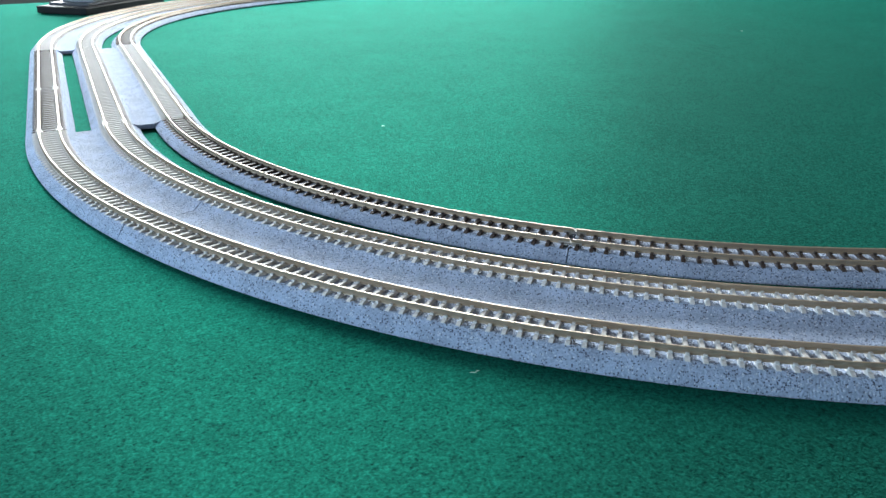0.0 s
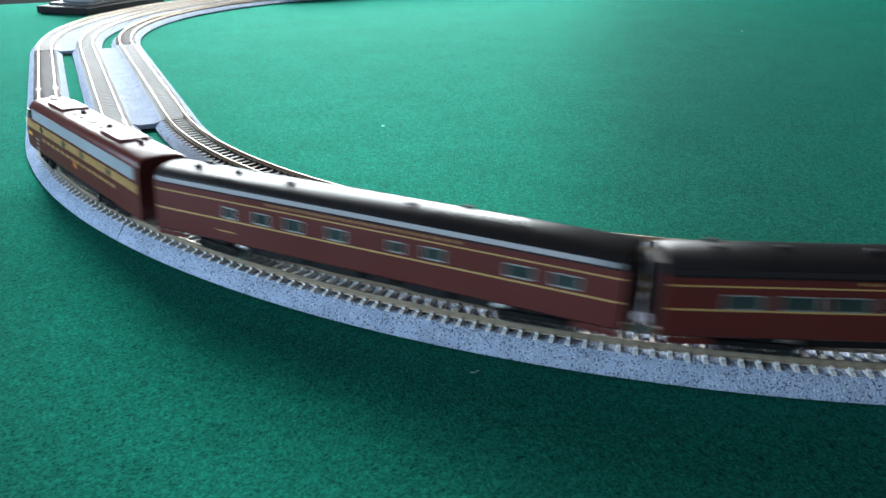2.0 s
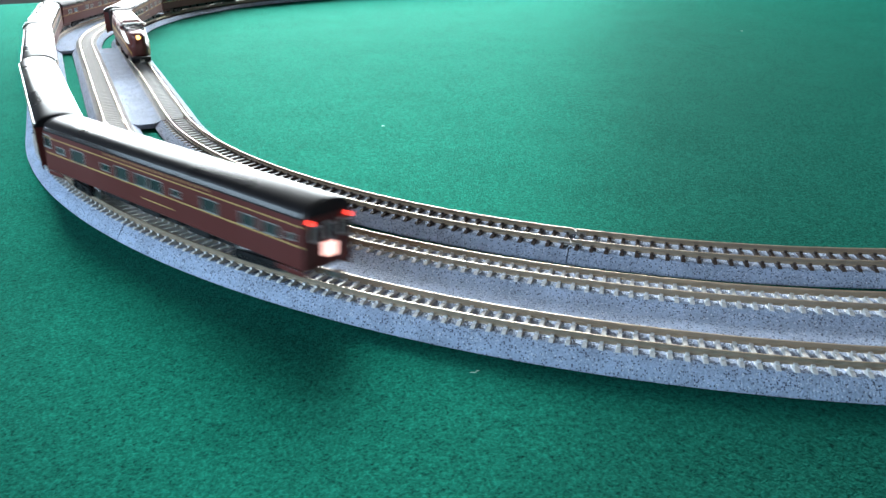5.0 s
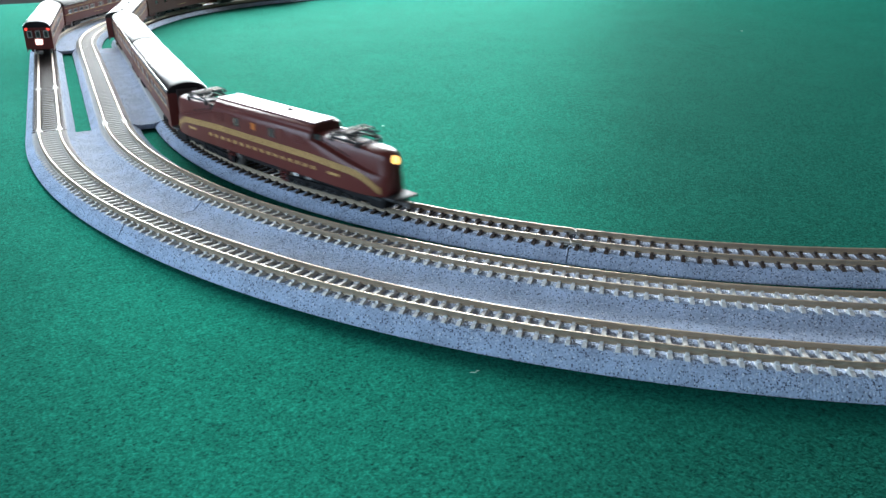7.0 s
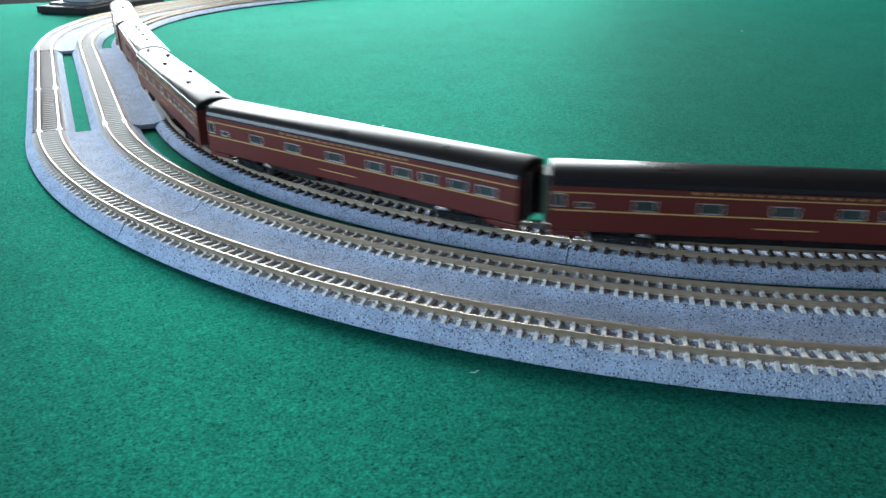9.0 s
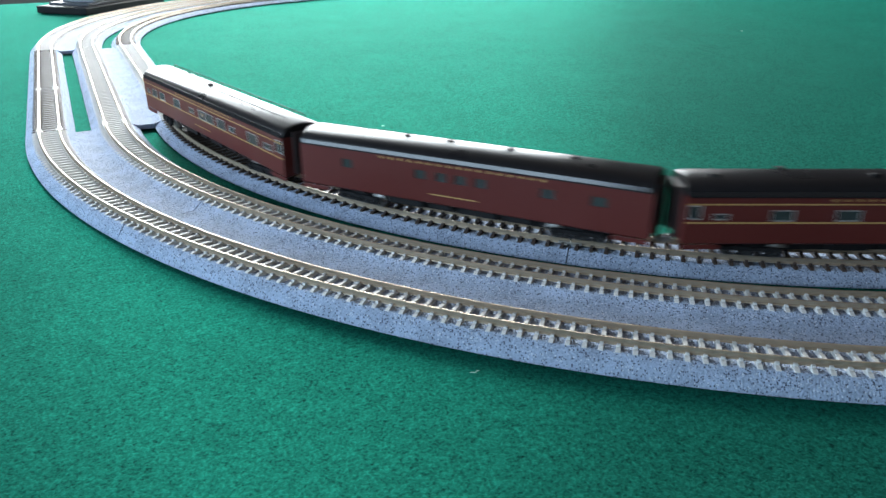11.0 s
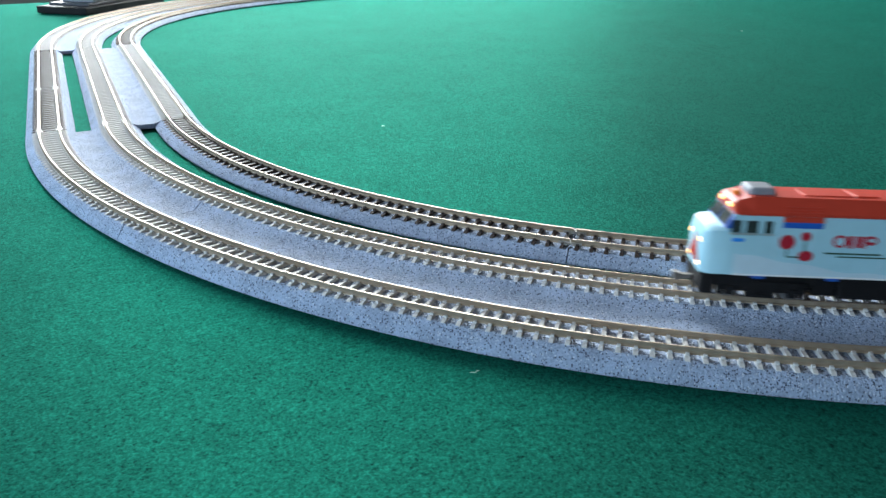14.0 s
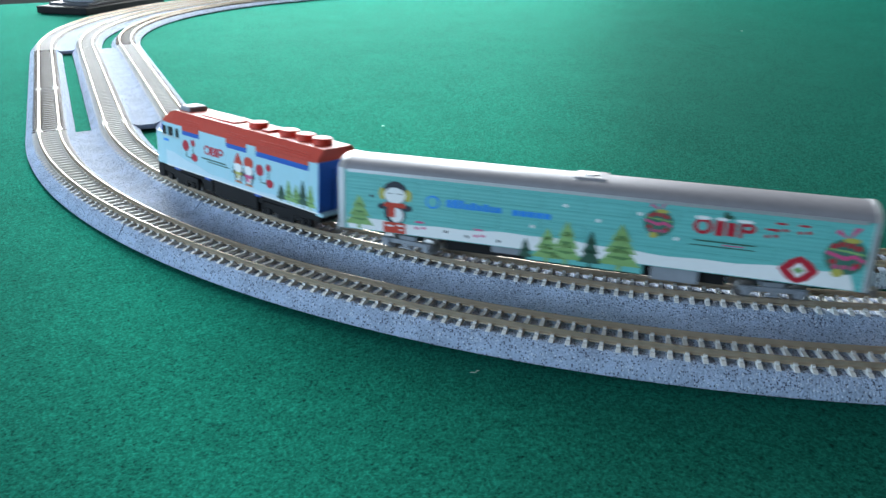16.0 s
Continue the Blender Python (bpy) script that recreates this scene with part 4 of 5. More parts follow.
        # rib along each nose's shoulder, and the air intakes in the angle above it
        for e in (-1, 1):
            b = bmesh.new()
            rings = []
            for i in range(15):
                x = 0.0362 + 0.032 * i / 14
                z, y = shoulder(x), half_width(x) - 0.0004
                rings.append([(e * x, sd * (y - 0.0005), z - 0.0003), (e * x, sd * (y + 0.0003), z - 0.0003), (e * x, sd * (y + 0.0002), z + 0.00025), (e * x, sd * (y - 0.0004), z + 0.0003)])
            loft(b, rings)
            part("shoulder_rib", b, BROWNRED, th)
            b = bmesh.new()
            for i in range(7):
                x = 0.0405 + 0.0024 * i
                z = shoulder(x) + 0.0012
                box(b, e * x - 0.0008, e * x + 0.0008, *sorted((sd * 0.0059, sd * 0.0064)), z, z + 0.0004)
            part("air_intake", b, BLACK, th)
            part("nose_window", boxes((e * 0.0378 - 0.0016, e * 0.0378 + 0.0016, *sorted((sd * 0.0062, sd * 0.0072)), 0.0228, 0.0250)), GLASS, th)
            y = 0.0056
            part("marker_bar", boxes((*sorted((e * 0.0560, e * 0.0615)), *sorted((sd * (y - 0.0004), sd * (y + 0.0003))), 0.0197, 0.0203)), GOLD, th)
    for e in (-1, 1):
        b = bmesh.new()
        disc_ring(b, (e * (hl - 0.0014), 0, 0.0205), (e, 0, 0.1), 0.0017, 0.0016, 16)
        part("headlight", b, LAMP if e > 0 else GLASS, th, "warm glowing headlight" if e > 0 else "unlit headlight", smooth=40)
        part("pilot", boxes((*sorted((e * (hl - 0.010), e * (hl - 0.0002))), -0.0070, 0.0070, 0.0020, 0.0066), bevel=0.001), BLACK, th)
        part("buffer_step", boxes((*sorted((e * (hl - 0.001), e * (hl + 0.0052))), -0.0060, 0.0060, 0.0060, 0.0071), bevel=0.0003), PANTO, th)
        coupler(th, e * (hl + 0.002), e)
        pantograph(th, e * 0.0525, e)
    part("chassis", boxes((-0.066, 0.066, -0.0062, 0.0062, 0.0030, 0.0072), bevel=0.0006), BLACK, th)
    piv = 0.034
    trs = [truck(th, piv, 0.0320, 4, name="truck"), truck(th, -piv, 0.0320, 4)]
    for t, e in ((trs[0], 1), (trs[1], -1)):     # leading wheels ride with the truck
        b = bmesh.new()
        for x in (0.0215, 0.0290):
            for sd in (-1, 1):
                disc_ring(b, (e * x, sd * 0.0040, 0.0026), (0, sd, 0), 0.0026, 0.0020, 14)
        part("guide_wheels", b, BLACK, t)
    return th, trs, piv


def prints(parent, name, material, shapes, y, sd, t=0.00010, label=""):
    b = bmesh.new()
    for pts in shapes:
        flat(b, pts, y, sd, t)
    part(name, b, material, parent, label)


def fir(cx, z0, h, w):
    """A printed fir tree in three tiers."""
    out = []
    for k in range(3):
        zz = z0 + h * (0.12 + 0.26 * k)
        ww = w * (1 - 0.27 * k)
        out.append([(cx - ww, zz), (cx + ww, zz), (cx + ww * 0.25, zz + h * 0.36), (cx - ww * 0.25, zz + h * 0.36)] if k < 2 else [(cx - ww, zz), (cx + ww, zz), (cx, z0 + h)])
    out.append(rect(cx - w * 0.12, cx + w * 0.12, z0, z0 + h * 0.14))
    return out


def fir_shades(cx, z0, h, w):
    """The dark underside of each tier of a fir."""
    out = []
    for k in range(1, 4):
        zz = z0 + h * (0.06 + 0.22 * k)
        ww = w * (1 - 0.25 * k) * 0.9
        out.append([(cx - ww, zz + h * 0.02), (cx - ww * 0.2, zz - h * 0.045), (cx + ww, zz + h * 0.01), (cx + ww * 0.3, zz + h * 0.03)])
    return out


def berries(parent, x, z, w, sd):
    prints(parent, "berry_print", CRIMSON, [oval(x, z, 0.0022, 0.0022), oval(x - 0.0050, z + 0.0018, 0.0014, 0.0014), oval(x - 0.0056, z - 0.0040, 0.0021, 0.0016)], w, sd)
    prints(parent, "stem_print", LEAFDARK, [rect(x - 0.0004, x, z - 0.0042, z - 0.0018), rect(x - 0.0052, x - 0.0048, z - 0.0026, z + 0.0006), rect(x - 0.0044, x - 0.0004, z - 0.0046, z - 0.0042)], w, sd)


def figure(parent, x, z0, h, w, sd, hat):
    """A plain printed figure shape: cap, face and body."""
    prints(parent, "figure_cap_print", RED, [[(x - 0.0026, z0 + h * 0.62), (x + 0.0026, z0 + h * 0.62), (x + 0.0017, z0 + h * 0.80), (x + 0.0003, z0 + h), (x - 0.0003, z0 + h), (x - 0.0017, z0 + h * 0.80)] if hat else oval(x, z0 + h * 0.76, 0.0027, h * 0.20)], w, sd, 0.00014)
    prints(parent, "figure_face_print", WHITE, [oval(x, z0 + h * 0.50, 0.0024, h * 0.16)], w, sd, 0.00020)
    prints(parent, "figure_body_print", INK, [oval(x, z0 + h * 0.44, 0.0029, h * 0.22), oval(x, z0 + h * 0.20, 0.0024, h * 0.19), rect(x - 0.0034, x + 0.0034, z0 + h * 0.26, z0 + h * 0.36)], w, sd, 0.00008)
    prints(parent, "figure_belly_print", WHITE, [oval(x, z0 + h * 0.17, 0.0014, h * 0.13)], w, sd, 0.00014)
    prints(parent, "figure_scarf_print", YELLOW if hat else PINK, [rect(x - 0.0021, x + 0.0021, z0 + h * 0.26, z0 + h * 0.35), rect(x - 0.0004, x + 0.0010, z0 + h * 0.12, z0 + h * 0.28)], w, sd, 0.00022)
    prints(parent, "figure_foot_print", EMBLEM, [oval(x - 0.0011, z0, 0.0010, 0.0004, 10), oval(x + 0.0011, z0, 0.0010, 0.0004, 10)], w, sd, 0.00014)


def diesel_wrapped():
    th = thing("diesel_locomotive", "pale blue diesel locomotive with red roof and festive prints", "model train", "locomotives")
    hl, w = 0.0503, 0.0093
    zb, zs = 0.0084, 0.0266
    xc = hl - 0.0078                      # front of the cab
    b = bmesh.new()
    prism(b, [(w, zb), (w, zs), (-w, zs), (-w, zb)], -hl, xc)
    part("body", b, PALEBLUE, th, "pale blue printed body")
    b = bmesh.new()                       # nose, wedge-fronted
    loft(b, [[(x, y * k, z) for y, z in ((w, zb), (w, zt - 0.001), (w * 0.82, zt), (-w * 0.82, zt), (-w, zt - 0.001), (-w, zb))] for x, k, zt in ((xc - 0.001, 1.0, 0.0228), (hl - 0.0024, 0.98, 0.0224), (hl - 0.0010, 0.90, 0.0218), (hl, 0.74, 0.0196))])
    part("nose", b, PALEBLUE, th, smooth=30)
    b = bmesh.new()                       # roof with sloped sides
    loft(b, [[(x, y * k, z) for y, z in ((w + 0.0001, zs), (w + 0.0001, zs + 0.0006), (0.0066, zt), (-0.0066, zt), (-w - 0.0001, zs + 0.0006), (-w - 0.0001, zs))] for x, k, zt in ((-hl, 1, 0.0308), (xc - 0.0055, 1, 0.0312), (xc - 0.0008, 1, 0.0300), (xc + 0.0002, 0.98, 0.0292))])
    part("roof", b, RED, th, "bright red sloped roof")
    b = bmesh.new()                       # sloped windshield wall
    loft(b, [[(xc, y, zs - 0.0001), (xc + 0.0026, y * 0.98, 0.0224), (xc - 0.0005, y, 0.0224)] for y in (-w, w)])
    part("cab_front", b, BLUE, th, "blue framed cab front")
    for sd in (-1, 1):
        b = bmesh.new()
        loft(b, [[(xc + 0.0003 + d, sd * 0.0008, 0.0264), (xc + 0.0003 + d, sd * 0.0078, 0.0264), (xc + 0.0022 + d, sd * 0.0080, 0.0231), (xc + 0.0022 + d, sd * 0.0008, 0.0231)] for d in (-0.0002, 0.0004)])
        part("windshield", b, GLASS, th)
        # side windows of the cab
        for x0, x1 in ((0.0408, 0.0430), (0.0362, 0.0390), (0.0322, 0.0338)):
            pane = part("cab_window", boxes((x0 - 0.0004, x1 + 0.0001, *sorted((sd * (w - 0.0004), sd * (w + 0.0001))), 0.0212, 0.0248)), GLASS, th)
            part("window_frame", boxes((x0 - 0.0008, x1 + 0.0005, *sorted((sd * (w - 0.0003), sd * (w + 0.0002))), 0.0206, 0.0211)), FRAME, pane)
        prints(th, "blue_panel", BLUE, [rect(0.0180, 0.0290, 0.0230, 0.0247), rect(-0.0115, 0.0005, 0.0230, 0.0247), rect(-0.0455, -0.0172, 0.0228, 0.0247)], w, sd, 0.0002, "blue painted air intake panel")
        prints(th, "red_panel", RED, [rect(0.0180, 0.0290, 0.0247, 0.0263), rect(-0.0115, 0.0005, 0.0247, 0.0263), rect(-0.0455, -0.0172, 0.0247, 0.0263)], w, sd, 0.0002, "red painted louvre panel")
        for k in range(3):
            for xa, xb in ((-0.0450, -0.0180), (-0.0110, 0.0000), (0.0185, 0.0285)):
                z = 0.0272 + k * 0.0007
                y = w - 0.0001 - (z - zs - 0.0006) * 0.64
                part("roof_louver", boxes((xa, xb, *sorted((sd * (y - 0.0003), sd * (y + 0.00025))), z, z + 0.0003)), RED, th)
        prints(th, "snow_print", SNOWBLUE, [[(-hl + 0.0006, zb + 0.0002), (hl - 0.009, zb + 0.0002), (hl - 0.009, 0.0150)] + [(x, 0.0100 + 0.0046 * ease((x - 0.008) / 0.030) + 0.0003 * math.sin(x * 400)) for x in np.arange(0.040, -0.050, -0.003)]], w, sd, 0.00006)
        berries(th, 0.0272, 0.0188, w, sd)
        berries(th, -0.0190, 0.0178, w, sd)
        prints(th, "logo_print", CRIMSON, [[p for p in oval(0.0128, 0.0195, 0.0021, 0.0019)], rect(0.0092, 0.0106, 0.0176, 0.0212), rect(0.0066, 0.0085, 0.0178, 0.0212), oval(0.0044, 0.0200, 0.0018, 0.0014), rect(0.0056, 0.0062, 0.0176, 0.0212)], w, sd, 0.00012, "plain crimson logo shapes")
        prints(th, "logo_gap_print", PALEBLUE, [oval(0.0128, 0.0195, 0.0012, 0.0012), oval(0.0042, 0.0201, 0.0009, 0.0006)], w, sd, 0.00018)
        prints(th, "caption_bar", LEAFDARK, [rect(0.0010, 0.0165, 0.0156, 0.0161), rect(-0.0008, 0.0130, 0.0147, 0.0151)], w, sd)
        prints(th, "number_bar", SKYBLUE, [rect(0.0392, 0.0425, 0.0185, 0.0195)], w, sd)
        figure(th, -0.0064, 0.0108, 0.0110, w, sd, True)
        figure(th, -0.0126, 0.0106, 0.0114, w, sd, False)
        for x, h, m in ((-0.0310, 0.0062, LEAFDARK), (-0.0350, 0.0086, LEAF), (-0.0390, 0.0078, LEAF), (-0.0425, 0.0102, LEAFDARK), (-0.0465, 0.0094, LEAF)):
            prints(th, "fir_print", m, fir(x, 0.0088, h, 0.0028), w, sd, 0.00010 if m is LEAF else 0.00014)
            if m is LEAF:
                prints(th, "fir_shade_print", LEAFMID, fir_shades(x, 0.0088, h, 0.0028), w, sd, 0.00013)
        prints(th, "sill_stripe", WHITE, [rect(-hl, hl - 0.009, zb - 0.0001, zb + 0.0004)], w, sd, 0.0002)
        for x in (0.0338, 0.0131, -0.0177):
            part("step", boxes((x - 0.0016, x + 0.0016, *sorted((sd * (w - 0.0012), sd * (w + 0.0003))), zb - 0.0009, zb - 0.0001)), BLUE, th)
        part("fuel_tank", boxes((-0.0165, 0.0105, *sorted((sd * 0.001, sd * 0.0088)), 0.0016, 0.0080), bevel=0.0007), BLACK, th)
        part("battery_box", boxes((0.0112, 0.0178, *sorted((sd * 0.004, sd * 0.0086)), 0.0026, 0.0080), bevel=0.0004), BLACK, th)
        for x in (0.0305, 0.0205, 0.0008, -0.0145, -0.0290, -0.0465):      # door and panel seams
            part("panel_seam", boxes((x - 0.00008, x + 0.00008, *sorted((sd * (w - 0.0002), sd * (w + 0.00004))), zb + 0.0012, 0.0230)), SNOWBLUE, th)
        part("drip_rail", boxes((-hl + 0.001, xc - 0.001, *sorted((sd * (w - 0.0002), sd * (w + 0.0003))), 0.0264, 0.0267)), RED, th)
        b = bmesh.new()                   # diagonal warning stripes on the nose
        for k in range(4):
            y0 = 0.0010 + k * 0.0017
            x = hl + 0.0003 - 0.0010 * ease((y0 - 0.004) / 0.003)
            loft(b, [[(x + d, sd * y0, 0.0105), (x + d, sd * (y0 + 0.0008), 0.0105), (x + d - 0.0003, sd * max(y0 - 0.0042, 0.0003), 0.0185), (x + d - 0.0003, sd * max(y0 - 0.0050, 0.0), 0.0185)] for d in (-0.0012, 0.0001)])
        part("warning_stripe", b, RED, th)
        for z in (0.0100, 0.0172):
            part("nose_lamp", boxes((hl - 0.0022, hl + 0.0004, *sorted((sd * 0.0042, sd * 0.0062)), z, z + 0.0009), bevel=0.0002), LAMP, th, "warm glowing lamp")
        part("roof_lamp", boxes((xc - 0.0012, xc + 0.0008, *sorted((sd * 0.0030, sd * 0.0056)), 0.0278, 0.0287), bevel=0.0002), LAMP, th, "warm glowing lamp")
    part("rear_face", boxes((-hl - 0.0004, -hl, -w + 0.0001, w - 0.0001, zb, zs)), BLUE, th, "plain blue rear wall")
    part("rear_door", boxes((-hl - 0.0007, -hl - 0.0003, -0.0028, 0.0028, zb + 0.0006, 0.0236)), BLUE, th)
    part("rear_sill", boxes((-hl - 0.0022, -hl + 0.001, -w, w, zb - 0.0010, zb + 0.0003), bevel=0.0003), PALEBLUE, th)
    part("horn_cover", boxes((xc - 0.0120, xc - 0.0045, -0.0044, 0.0044, 0.0305, 0.0332), bevel=0.0009), GREYGEAR, th, "silver box on the cab roof")
    part("beacon", boxes((xc - 0.0030, xc - 0.0014, -0.0014, 0.0014, 0.0300, 0.0316), bevel=0.0003), BEACON, th)
    for x, r in ((-0.0075, 0.0036), (-0.0250, 0.0036), (-0.0340, 0.0036), (-0.0425, 0.0036)):
        b = bmesh.new()
        disc_ring(b, (x, 0, 0.0300), (0, 0, 1), r, 0.0030, 24, 0.08)
        part("roof_fan", b, RED, th, smooth=40)
    for x0, x1, z in ((0.0090, 0.0225, 0.0315), (0.0020, 0.0085, 0.0316), (-0.0185, -0.0145, 0.0318)):
        part("roof_hatch", boxes((x0, x1, -0.0045, 0.0045, 0.0300, z), bevel=0.0003), RED, th)
    part("frame", boxes((-hl, hl - 0.001, -0.0080, 0.0080, 0.0046, zb), bevel=0.0004), BLACK, th, "black underframe")
    part("pilot", boxes((hl - 0.005, hl - 0.0004, -0.0084, 0.0084, 0.0018, zb), bevel=0.0008), BLACK, th)
    coupler(th, -hl, -1), coupler(th, hl, 1)
    piv = 0.0315
    return th, [truck(th, piv, 0.0215, 2, deep=True), truck(th, -piv, 0.0215, 2, deep=True)], piv


def shifted(parent, name, material, shapes, y, sd, t=0.00010, label=""):
    prints(parent, name, material, [[(x + 0.0029, z) for x, z in pts] for pts in shapes], y, sd, t, label)


def gallery_car():
    th = thing("gallery_car", "tall ribbed teal passenger car with winter prints", "model train", "passenger cars")
    hl, w = 0.0805, 0.0097
    zb, zs, zr = 0.0070, 0.0272, 0.0309
    half = []
    n = 34
    for i in range(n + 1):
        z = zb + (zs - zb) * i / n
        half += [(w - (0.00006 if i % 2 else 0.0), z)]
    b = bmesh.new()
    prism(b, half + [(-y, z) for y, z in half[::-1]], -hl + 0.0006, hl - 0.0006)
    part("body", b, TEAL, th, "ribbed teal printed sides")
    prof = [(w + 0.0001, zs), (w - 0.0001, zs + 0.0007), (w - 0.0012, zs + 0.0018), (w - 0.0028, zs + 0.0028), (w - 0.006, zr - 0.0002), (0, zr)]
    b = bmesh.new()
    prism(b, prof + [(-y, z) for y, z in prof[-2::-1]], -hl + 0.0006, hl - 0.0006)
    part("roof", b, GALROOF, th, "grey metal roof", smooth=30)
    for e in (-1, 1):
        b = bmesh.new()
        x0, x1 = sorted((e * (hl - (0.0018 if e > 0 else 0.0012)), e * (hl + 0.0004)))
        full = [(w + 0.0002, zb), (w + 0.0002, zs + 0.0004)] + [(y, z + 0.0002) for y, z in prof[2:]]
        prism(b, full + [(-y, z) for y, z in full[-2::-1]], x0, x1)
        part("end_cap", b, STAINLESS, th, "silver car end", smooth=30)
        b = bmesh.new()
        xd0, xd1 = sorted((e * (hl + 0.0004), e * (hl + 0.0022)))
        box(b, xd0, xd1, -0.0048, -0.0032, zb, 0.0225)
        box(b, xd0, xd1, 0.0032, 0.0048, zb, 0.0225)
        box(b, xd0, xd1, -0.0032, 0.0032, 0.0212, 0.0225)
        part("diaphragm", b, DIAPHRAGM, th)
        part("end_door", boxes((*sorted((e * hl, e * (hl + 0.0007))), -0.0030, 0.0030, zb + 0.0004, 0.0205)), GLASS, th)
        coupler(th, e * hl, e)
    for x0, x1, z in ((-0.006, 0.004, 0.0314),):
        unit = part("roof_unit", boxes((x0, x1, -0.0050, 0.0050, 0.0298, z - 0.0003), bevel=0.0004), GALROOF, th)
        b = bmesh.new()
        disc_ring(b, ((x0 + x1) / 2, 0, z - 0.0004), (0, 0, 1), 0.0024, 0.0005, 18, 0.2)
        part("vent_cap", b, STAINLESS, unit, "small silver cap", smooth=40)
    yw = w + 0.00003
    for sd in (-1, 1):
        part("eave_strip", boxes((-hl + 0.003, hl - 0.003, *sorted((sd * (w - 0.0004), sd * (w + 0.0003))), zs - 0.0007, zs + 0.0003)), STAINLESS, th, "bright silver eave strip")
        snow = [(-hl + 0.003, zb + 0.0002), (hl - 0.003, zb + 0.0002), (hl - 0.003, 0.0108)]
        snow += [(x, 0.0114 + 0.0006 * math.sin(x * 75 + 0.6) + 0.0002 * math.sin(x * 310)) for x in np.arange(hl - 0.006, -hl + 0.003, -0.003)]
        prints(th, "snow_print", WHITE, [snow], yw, sd, 0.00006)
        # window bands under the print
        for z0, z1 in ((0.0212, 0.0252), (0.0130, 0.0172)):
            for x in np.arange(-0.066, 0.070, 0.0135):
                shifted(th, "window_panel", TEALDARK, [rect(x - 0.0056, x + 0.0056, z0, z0 + 0.00022), rect(x - 0.0056, x + 0.0056, z1 - 0.00022, z1), rect(x - 0.0057, x - 0.0055, z0, z1)], yw, sd, 0.00008)
        # plain printed bird shape
        shifted(th, "figure_body_print", INK, [oval(0.0578, 0.0208, 0.0044, 0.0040), oval(0.0578, 0.0138, 0.0038, 0.0036), oval(0.0532, 0.0160, 0.0014, 0.0010), oval(0.0624, 0.0160, 0.0014, 0.0010)], yw, sd, 0.00012)
        shifted(th, "figure_face_print", WHITE, [oval(0.0578, 0.0200, 0.0037, 0.0027), oval(0.0572, 0.0134, 0.0024, 0.0025)], yw, sd, 0.00018)
        shifted(th, "muff_print", YELLOW, [oval(0.0533, 0.0203, 0.0012, 0.0020), oval(0.0623, 0.0203, 0.0012, 0.0020)], yw, sd, 0.00015)
        shifted(th, "eye_print", INK, [rect(0.0554, 0.0568, 0.0205, 0.0208), rect(0.0588, 0.0602, 0.0205, 0.0208)], yw, sd, 0.00024)
        shifted(th, "scarf_print", RED, [rect(0.0542, 0.0616, 0.0160, 0.0175), rect(0.0578, 0.0602, 0.0126, 0.0164)], yw, sd, 0.00022)
        shifted(th, "parcel_print", RED, [rect(0.0540, 0.0618, 0.0072, 0.0108)], yw, sd, 0.00016)
        shifted(th, "parcel_band_print", WHITE, [rect(0.0546, 0.0570, 0.0096, 0.0102), rect(0.0584, 0.0606, 0.0093, 0.0099), rect(0.0550, 0.0562, 0.0082, 0.0088)], yw, sd, 0.00022)
        # blue ring and blue bars in place of a sponsor's mark
        shifted(th, "ring_print", SKYBLUE, [oval(0.0448, 0.0192, 0.0024, 0.0022)], yw, sd, 0.00010)
        shifted(th, "ring_gap_print", TEAL, [oval(0.0448, 0.0192, 0.0018, 0.0016)], yw, sd, 0.00016)
        for bar in [rect(x, x + 0.0016, 0.0180, 0.0180 + h) for x, h in zip(np.arange(0.0385, 0.0220, -0.00205), (0.0026, 0.0028, 0.0028, 0.0018, 0.0024, 0.0018, 0.0024, 0.0018, 0.0018))] + [rect(x, x + 0.0021, 0.0178, 0.0196) for x in np.arange(0.0165, 0.0045, -0.0025)]:
            shifted(th, "sponsor_bar", SKYBLUE, [bar], yw, sd, 0.00010)
        for x, h, ww, m in ((0.0705, 0.0118, 0.0052, LEAF), (0.0137, 0.0072, 0.0024, LEAFDARK), (0.0069, 0.0112, 0.0048, LEAF), (0.0010, 0.0142, 0.0052, LEAF), (-0.0065, 0.0120, 0.0036, LEAFDARK), (-0.0154, 0.0152, 0.0066, LEAF)):
            shifted(th, "fir_print", m, fir(x, 0.0040 if x < 0.02 else 0.0074, h, ww), yw, sd, 0.00010 if m is LEAF else 0.00014)
            if m is LEAF:
                shifted(th, "fir_shade_print", LEAFMID, fir_shades(x, 0.0040 if x < 0.02 else 0.0074, h, ww), yw, sd, 0.00013)
        part("side_skirt", boxes((-0.0195, 0.0160, *sorted((sd * (w - 0.0008), sd * w)), 0.0040, zb - 0.0001)), TEAL, th)
        # ornaments
        for x, z, r in ((-0.0255, 0.0206, 0.0043), (-0.0765, 0.0168, 0.0056)):
            shifted(th, "bauble_print", BAUBLE, [oval(x, z, r, r * 0.95)], yw, sd, 0.00010)
            shifted(th, "bauble_top_print", CRIMSON, [oval(x + r * u, z + r * v, r * 0.15, r * 0.15, 10) for u, v in ((-0.5, 0.48), (-0.15, 0.6), (0.25, 0.62), (0.6, 0.5), (-0.55, -0.42), (0.55, -0.3))], yw, sd, 0.00016)
            shifted(th, "bauble_foot_print", YELLOW, [oval(x + r * 0.25, z - r * 0.88, r * 0.28, r * 0.22), oval(x - r * 0.15, z + r * 0.86, r * 0.4, r * 0.13)], yw, sd, 0.00016)
